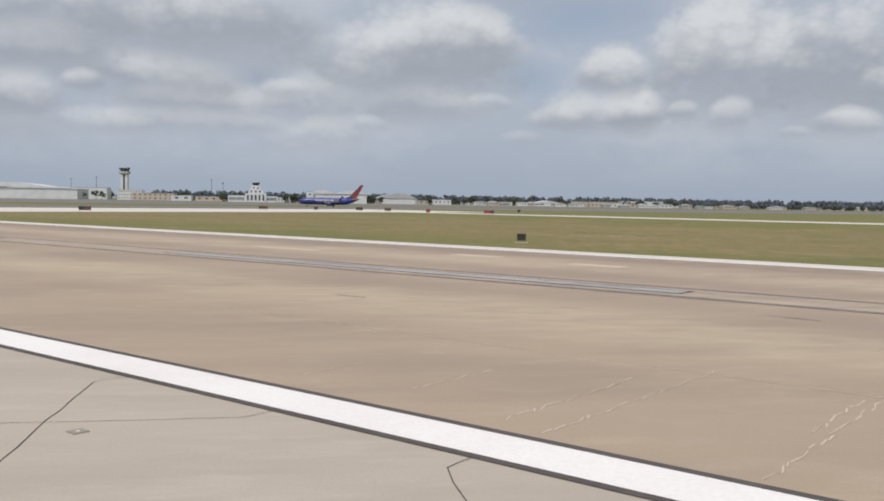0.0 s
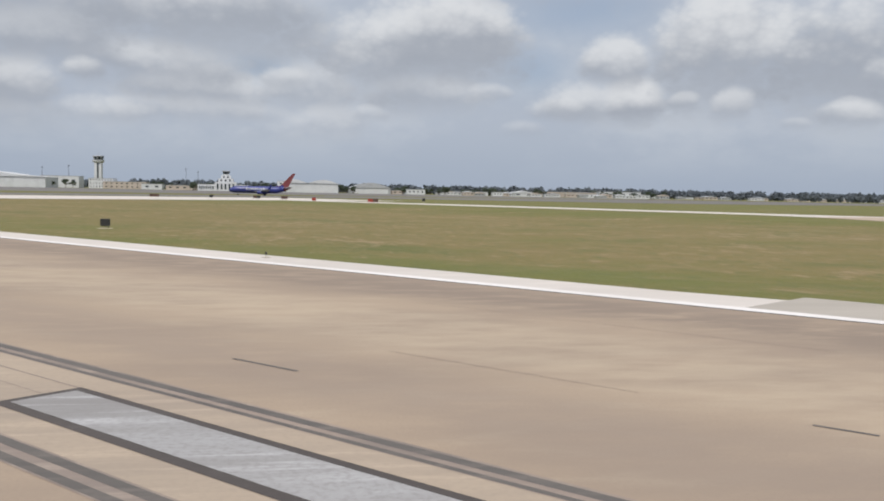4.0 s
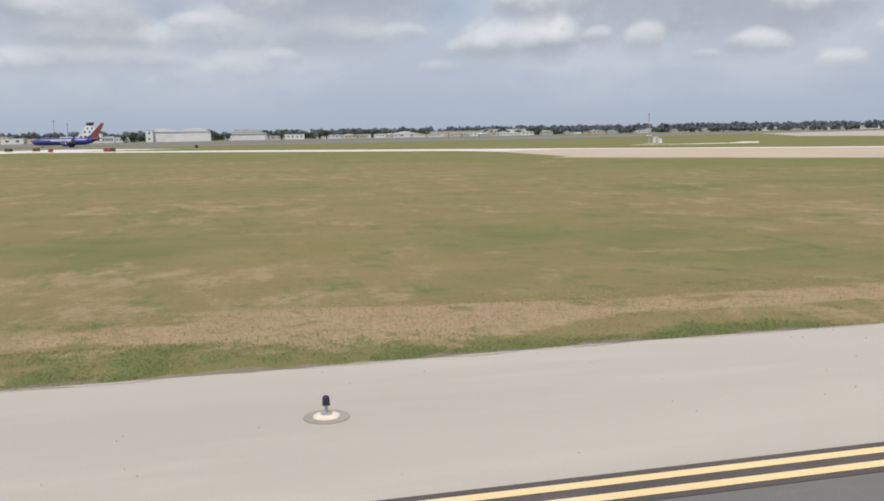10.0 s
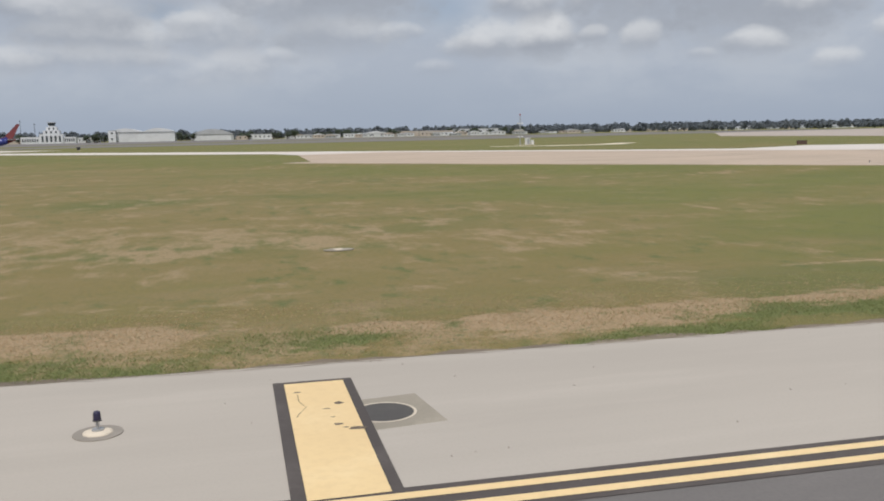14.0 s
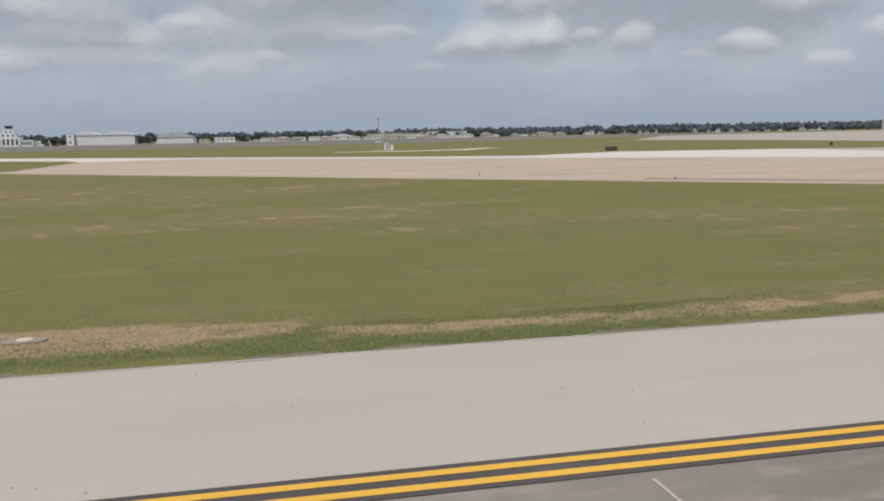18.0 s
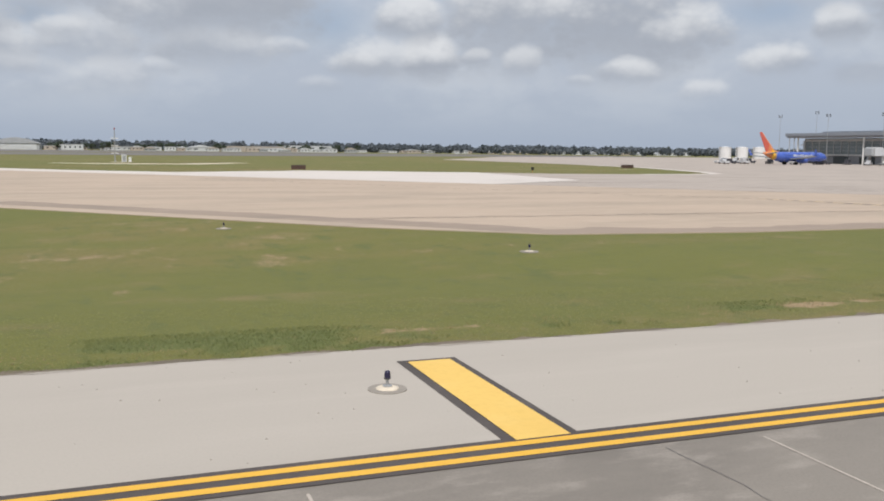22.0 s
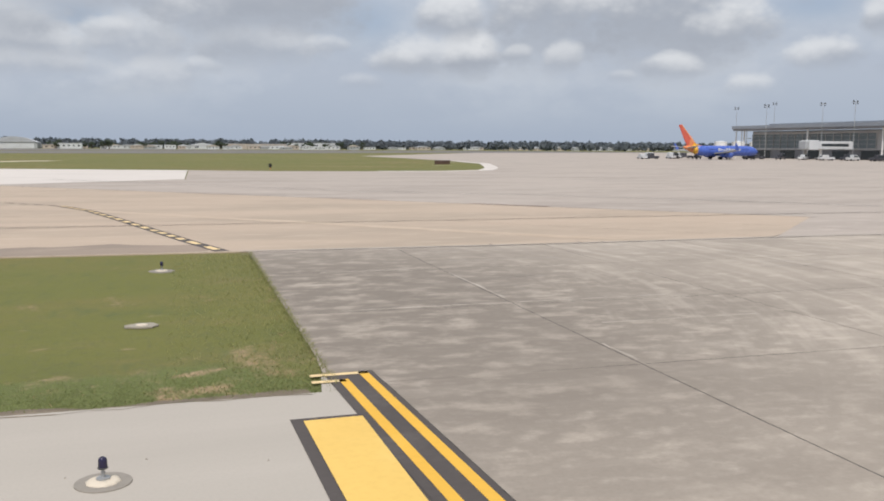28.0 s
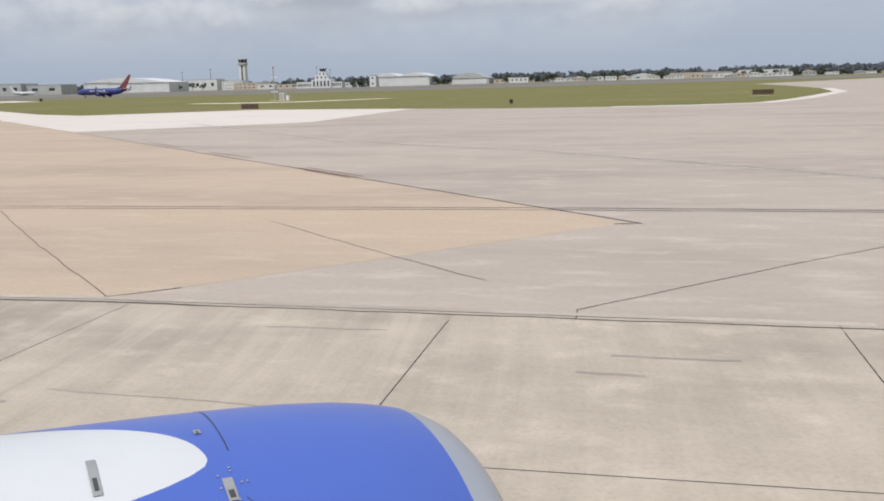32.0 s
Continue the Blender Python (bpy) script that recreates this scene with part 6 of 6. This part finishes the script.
def tree(seed):
    rnd = random.Random(seed)
    h = rnd.uniform(8, 12)
    th = thing("tree", (0, -3000, 0), "dark green broadleaf tree with an uneven crown", "tree", "airfield trees")
    bm = turned([(0.42, -0.3), (0.34, 1), (0.26, h * 0.35), (0.12, h * 0.7)], 9)
    lobes = []
    for k in range(7):
        a = 2 * math.pi * k / 7 + rnd.uniform(-0.4, 0.4)
        r = h * rnd.uniform(0.16, 0.32)
        z = h * rnd.uniform(0.38, 0.85)
        tube((0, 0, z * 0.6), (r * math.cos(a), r * math.sin(a), z), 0.14, 0.05, 6, bm)
        lobes.append((r * math.cos(a), r * math.sin(a), z, h * rnd.uniform(0.14, 0.24), h * rnd.uniform(0.1, 0.17)))
    lobes.append((0, 0, h * 0.85, h * 0.18, h * 0.14))
    part("trunk", bm, M["bark"], th)
    vs, fs = leaf_cloud(rnd, lobes, 46, h * 0.05)
    me = bpy.data.meshes.new("crown")
    me.from_pydata(vs, [], fs)
    part("crown", me, M["leaf"], th)
    return th


kinds = [tree(s) for s in (11, 12, 13, 14, 15)]
rt = random.Random(21)
spots = []
for a, b, y0, y1, k in ((128, 162, 1195, 1215, 9), (-60, 62, 1350, 1420, 12), (240, 262, 1200, 1240, 6), (312, 335, 1240, 1280, 7), (362, 400, 1255, 1300, 9), (428, 500, 1310, 1350, 14), (530, 550, 1290, 1310, 5),
                        (624, 720, 1300, 1345, 18), (-130, -95, 1210, 1260, 5), (-440, -280, 1290, 1340, 8), (55, 75, 1190, 1230, 4), (700, 760, 1330, 1400, 8)):
    for _ in range(k):
        spots.append((rt.uniform(a, b), rt.uniform(y0, y1), rt.uniform(0.75, 1.25)))
for i, (tx, ty, sc) in enumerate(spots):
    src = kinds[i % 5]
    m = Matrix.Translation((tx, ty, -0.05)) @ Matrix.Rotation(rt.uniform(0, 6.28), 4, "Z")
    if i < 5:
        src.matrix_basis = m
    else:
        copy_thing(src, m)

# woods along the horizon
rw = np.random.RandomState(4)
vs, fs = [], []


def wood_run(p, q, count, depth, hmin, hmax):
    for _ in range(count):
        t = rw.rand()
        cx = p[0] + (q[0] - p[0]) * t + rw.uniform(-8, 8)
        cy = p[1] + (q[1] - p[1]) * t + rw.rand() * depth
        h = hmin + (hmax - hmin) * rw.rand() ** 1.6
        rad = h * rw.uniform(0.32, 0.5)
        for _ in range(40):
            u, w = rw.uniform(-0.9, 1), rw.uniform(0, 6.283)
            k = rw.uniform(0.6, 1.02)
            qq = math.sqrt(max(0, 1 - u * u)) * k * rad
            c = np.array((cx + qq * math.cos(w), cy + qq * math.sin(w), h * 0.52 + u * k * h * 0.48))
            s = rw.uniform(0.7, 1.5) * h * 0.17
            out = np.array((qq * math.cos(w) / rad, qq * math.sin(w) / rad, u * k)) + 0.45 * rw.normal(size=3)
            d1 = np.cross(out, rw.normal(size=3))
            d1 /= np.linalg.norm(d1)
            d2 = np.cross(out, d1)
            d2 -= d1 * d1.dot(d2)
            d2 /= np.linalg.norm(d2)
            i = len(vs)
            vs.extend(map(tuple, (c + d1 * s, c + d2 * s, c - d1 * s, c - d2 * s)))
            fs.append((i, i + 1, i + 2, i + 3))


wood_run((-1100, 1480), (-80, 1520), 330, 60, 8, 15)
wood_run((-80, 1560), (760, 1560), 600, 60, 9, 17)
wood_run((720, 1530), (1700, 1540), 800, 60, 10, 17)
wood_run((1650, 1560), (2400, 900), 420, 60, 10, 17)
wood_run((900, 1150), (1800, 700), 120, 200, 9, 15)
# lower growth that closes the gaps
wood_run((-80, 1545), (760, 1545), 260, 20, 7, 9)
wood_run((720, 1515), (1700, 1525), 320, 20, 8, 12)
wood_run((1650, 1545), (2400, 885), 220, 20, 8, 12)
me = bpy.data.meshes.new("woods")
me.from_pydata(vs, [], fs)
tagged(part("woods", me, M["hazed_leaf"]), "line of green woods along the horizon, distance haze painted into the leaf colour", "woods", kind="stuff")

# ---- turf blades along the pavement ----
rg = np.random.RandomState(9)
GX, GU = np.arange(218.0, 419.0, 0.3), np.arange(-0.2, 9.2, 0.12)
dry_grid = np.array([[dryness(x, u) for u in GU] for x in GX])
lush_grid = np.array([[lushness(x, u) for u in GU] for x in GX])


def on_grid(grid, x, u):
    i = np.clip(((x - GX[0]) / 0.3).astype(int), 0, len(GX) - 1)
    j = np.clip(((u - GU[0]) / 0.12).astype(int), 0, len(GU) - 1)
    return grid[i, j]


def ease(a, b, v):
    t = np.clip((v - a) / (b - a), 0, 1)
    return t * t * (3 - 2 * t)


def blades(name, tries, reach, power, mat, hmin, hmax, lean, label, want):
    """Single grass blades; want(x, u) is the chance that one grows u metres in from the pavement."""
    x = rg.uniform(219, 418.3, tries)
    u = reach * rg.rand(tries) ** power - 0.08
    keep = rg.rand(tries) < want(x, u)
    x, u = x[keep], u[keep]
    k = len(x)
    y = np.interp(x, [p[0] for p in TURF], [p[1] for p in TURF]) + u
    z = -0.035 - 0.42 * ease(0, 13, np.minimum(u, np.maximum(0, 418.4 - x)))
    h, w, a = rg.uniform(hmin, hmax, k), rg.uniform(0.005, 0.014, k), rg.uniform(0, 6.283, k)
    lx, ly = rg.normal(0, 1, k) * lean, rg.normal(0, 1, k) * lean
    co = np.empty((k, 3, 3))
    co[:, 0] = np.stack((x - np.cos(a) * w, y - np.sin(a) * w, z - 0.01), 1)
    co[:, 1] = np.stack((x + np.cos(a) * w, y + np.sin(a) * w, z - 0.01), 1)
    co[:, 2] = np.stack((x + lx, y + ly, z + h), 1)
    me = bpy.data.meshes.new(name)
    me.from_pydata(co.reshape(-1, 3), [], np.arange(3 * k).reshape(-1, 3))
    tagged(part(name, me, M[mat]), label, "grass", kind="stuff")


blades("grass_blades", 190000, 7.0, 1.3, "blade_green", 0.008, 0.03, 0.06, "short green grass along the pavement edge", lambda x, u: 1 - 0.85 * np.minimum(1, on_grid(dry_grid, x, u)))
blades("grass_tufts", 420000, 3.0, 1.1, "blade_tuft", 0.015, 0.06, 0.07, "longer green grass tufts beside the taxiway", lambda x, u: ease(-0.15, 0.3, on_grid(lush_grid, x, u)) * (1 - 0.8 * np.minimum(1, on_grid(dry_grid, x, u))))
blades("straw", 420000, 6.5, 0.8, "blade_dry", 0.008, 0.045, 0.07, "dry straw-coloured mown grass beside the taxiway", lambda x, u: np.minimum(1, on_grid(dry_grid, x, u)))
# ragged grass on the turf's end beside the apron
vs, fs = [], []
for _ in range(5000):
    y = rg.uniform(34.2, 52.6)
    x = 418.02 + 0.055 * (y - 34.1) - 2.6 * rg.rand() ** 4 + 0.08
    h, w, a = rg.uniform(0.02, 0.08), rg.uniform(0.006, 0.014), rg.uniform(0, 6.283)
    lx, ly = rg.normal(0, h * 1.2, 2)
    i = len(vs)
    vs.extend(((x - math.cos(a) * w, y - math.sin(a) * w, -0.03), (x + math.cos(a) * w, y + math.sin(a) * w, -0.03), (x + lx, y + ly, h)))
    fs.append((i, i + 1, i + 2))
me = bpy.data.meshes.new("grass_fringe")
me.from_pydata(vs, [], fs)
tagged(part("grass_fringe", me, M["blade_green"]), "ragged green grass overhanging the apron's edge", "grass", kind="stuff")
# loose stones on the shoulder
vs, fs = [], []
for _ in range(420):
    x = rg.uniform(222, 417)
    y = rg.uniform(curve_y(LINE, x) + 0.2, curve_y(TURF, x))
    s = rg.uniform(0.008, 0.022)
    i = len(vs)
    vs.extend(((x - s, y - s, 0.001), (x + s, y - s * 0.7, 0.001), (x + s * 0.4, y + s, 0.001), (x, y, 0.004 + s)))
    fs.extend(((i, i + 1, i + 3), (i + 1, i + 2, i + 3), (i + 2, i, i + 3)))
me = bpy.data.meshes.new("loose_stones")
me.from_pydata(vs, [], fs)
tagged(part("loose_stones", me, M["tar"]), "small loose stones strewn over the shoulder", "stones", kind="stuff")

# ---- the jet engine outside the window, standing where the taxiing aircraft ends its way ----
HEAD = radians(37.0)
ENG = Matrix.Translation((449.89, 37.44, 0)) @ Matrix.Rotation(HEAD, 4, "Z")      # local x ahead, y outboard
engine = thing("jet_engine", ENG @ Matrix.Translation((0, 3.15, 1.55)), "jet engine with white rear cowl, blue front and bare lip", "jet engine")
PROFILE = [(-2.4, 0.86), (-1.9, 0.94), (-1.4, 0.985), (-0.8, 1.0), (-0.2, 1.0), (0.2, 0.975), (0.5, 0.955), (0.75, 0.935), (1.0, 0.91), (1.2, 0.88), (1.34, 0.85), (1.46, 0.815), (1.54, 0.78), (1.61, 0.735), (1.65, 0.69), (1.66, 0.655)]


def radius_at(u):
    outer = PROFILE
    return float(np.interp(u, [p[0] for p in outer], [p[1] for p in outer]))


def border(th):
    """How far forward the white reaches at an angle (degrees, 90 on top, more is inboard)."""
    d = th - 105
    return max(-1.9, 0.58 - (0.00065 if d < 0 else 0.0042) * d * d)


def shell_patch(u_of, k_u, th0, th1, k_t, lift=0.0):
    """A piece of the cowl's skin between two axial limits that may vary with the angle."""
    bm = bmesh.new()
    grid = []
    for j in range(k_t + 1):
        th = th0 + (th1 - th0) * j / k_t
        ua, ub = u_of(th)
        row = []
        for i in range(k_u + 1):
            u = ua + (ub - ua) * i / k_u
            r = radius_at(u) + lift
            row.append(bm.verts.new((u, r * math.cos(radians(th)), r * math.sin(radians(th)))))
        grid.append(row)
    for j in range(k_t):
        for i in range(k_u):
            bm.faces.new((grid[j][i], grid[j][i + 1], grid[j + 1][i + 1], grid[j + 1][i]))
    bmesh.ops.recalc_face_normals(bm, faces=bm.faces)
    return bm


part("rear_cowl", shell_patch(lambda th: (-2.4, border(th)), 40, -75, 285, 180), M["jet_white"], engine, "glossy white rear cowl", smooth=True)
part("front_cowl", shell_patch(lambda th: (border(th), 1.47), 40, -75, 285, 180), M["jet_blue"], engine, "glossy blue front cowl", smooth=True)
lip_ring = [(1.47, radius_at(1.47)), (1.5, radius_at(1.5)), (1.54, 0.78), (1.61, 0.735), (1.65, 0.69), (1.66, 0.655), (1.63, 0.62), (1.5, 0.6)]
bm = turned([(r, u) for u, r in lip_ring], 96)
part("inlet_lip", bm, M["jet_lip"], engine, "bare metal inlet lip", at=Matrix.Rotation(radians(90), 4, "Y"), smooth=True)
bm = turned([(0.6, 1.5), (0.62, 1.2), (0.68, 0.8)], 64)
part("inlet_duct", bm, M["grey_wall"], engine, at=Matrix.Rotation(radians(90), 4, "Y"), smooth=True)
part("fan_disc", turned([(0, 0.8), (0.68, 0.8), (0.68, 0.7), (0, 0.7)], 48), M["dark_metal"], engine, at=Matrix.Rotation(radians(90), 4, "Y"))
part("spinner", turned([(0.2, 0.8), (0.14, 1.0), (0.0, 1.16)], 24), M["dark_metal"], engine, at=Matrix.Rotation(radians(90), 4, "Y"), smooth=True)
for k in range(24):
    a = 2 * math.pi * k / 24
    bm = plate([(0.82, 0.18, -0.05), (0.9, 0.18, 0.05), (0.94, 0.62, 0.1), (0.84, 0.62, -0.1)], 0, 0.02)
    part("fan_blade", bm, M["metal"], engine, at=Matrix.Rotation(a, 4, "X"))
bm = turned([(0.62, -2.9), (0.7, -2.4), (0.84, -2.3)], 48)
part("exhaust", bm, M["dark_metal"], engine, at=Matrix.Rotation(radians(90), 4, "Y"), smooth=True)
part("exhaust_plug", turned([(0.0, -3.3), (0.3, -2.8), (0.62, -2.6)], 32), M["metal"], engine, at=Matrix.Rotation(radians(90), 4, "Y"), smooth=True)
part("pylon", box(-3.2, -0.2, 0.8, -0.9, 0.2, 1.35, 0.08), M["jet_white"], engine, "white pylon fairing above the cowl")


def seam(u0, th0, u1, th1, w=0.008, name="seam", mat="joint", lift=0.002):
    bm = bmesh.new()
    k = 24
    row = []
    for i in range(k + 1):
        t = i / k
        u, th = u0 + (u1 - u0) * t, th0 + (th1 - th0) * t
        du, dth = (u1 - u0), (th1 - th0)
        r = radius_at(u) + lift
        if abs(dth) * 0.017 > abs(du):
            a, b = (u - w / 2, th), (u + w / 2, th)
        else:
            e = math.degrees(w / 2 / r)
            a, b = (u, th - e), (u, th + e)
        row.append([bm.verts.new((uu, (radius_at(uu) + lift) * math.cos(radians(tt)), (radius_at(uu) + lift) * math.sin(radians(tt)))) for uu, tt in (a, b)])
    for p, q in zip(row, row[1:]):
        bm.faces.new((p[0], p[1], q[1], q[0]))
    return part(name, bm, M[mat], engine)


seam(0.66, 60, 0.66, 103, 0.004)
seam(0.66, 117, 0.72, 124, 0.003)
seam(-0.62, 60, -0.62, 135)
seam(-0.12, 98, -0.12, 112, 0.006)
seam(-0.45, 98, -0.45, 112, 0.006)
seam(-0.45, 112, -0.12, 112, 0.006)
seam(-2.2, 99, -0.62, 99, 0.006)


def latch(u0, u1, th0, th1):
    p = part("latch", shell_patch(lambda th: (u0, u1), 4, th0, th1, 6, 0.004), M["metal"], engine, "small bare metal latch")
    part("latch_slot", shell_patch(lambda th: (u0 + 0.008, u1 - 0.008), 3, th0 + (th1 - th0) * 0.55, th1 - (th1 - th0) * 0.12, 4, 0.0055), M["dark_metal"], p)


latch(0.205, 0.235, 99.5, 110.5)
latch(0.60, 0.635, 111.5, 117.5)
latch(0.575, 0.60, 92.5, 94.5)
latch(-0.52, -0.38, 97.5, 99)
rr = random.Random(3)
for k in range(9):
    u = 0.56 + rr.uniform(0, 0.12)
    th = 108 + rr.uniform(0, 11)
    r = radius_at(u) + 0.003
    part("rivet", tube((u, r * math.cos(radians(th)), r * math.sin(radians(th))), (u, (r + 0.002) * math.cos(radians(th)), (r + 0.002) * math.sin(radians(th))), 0.0035, seg=8), M["metal"], engine)
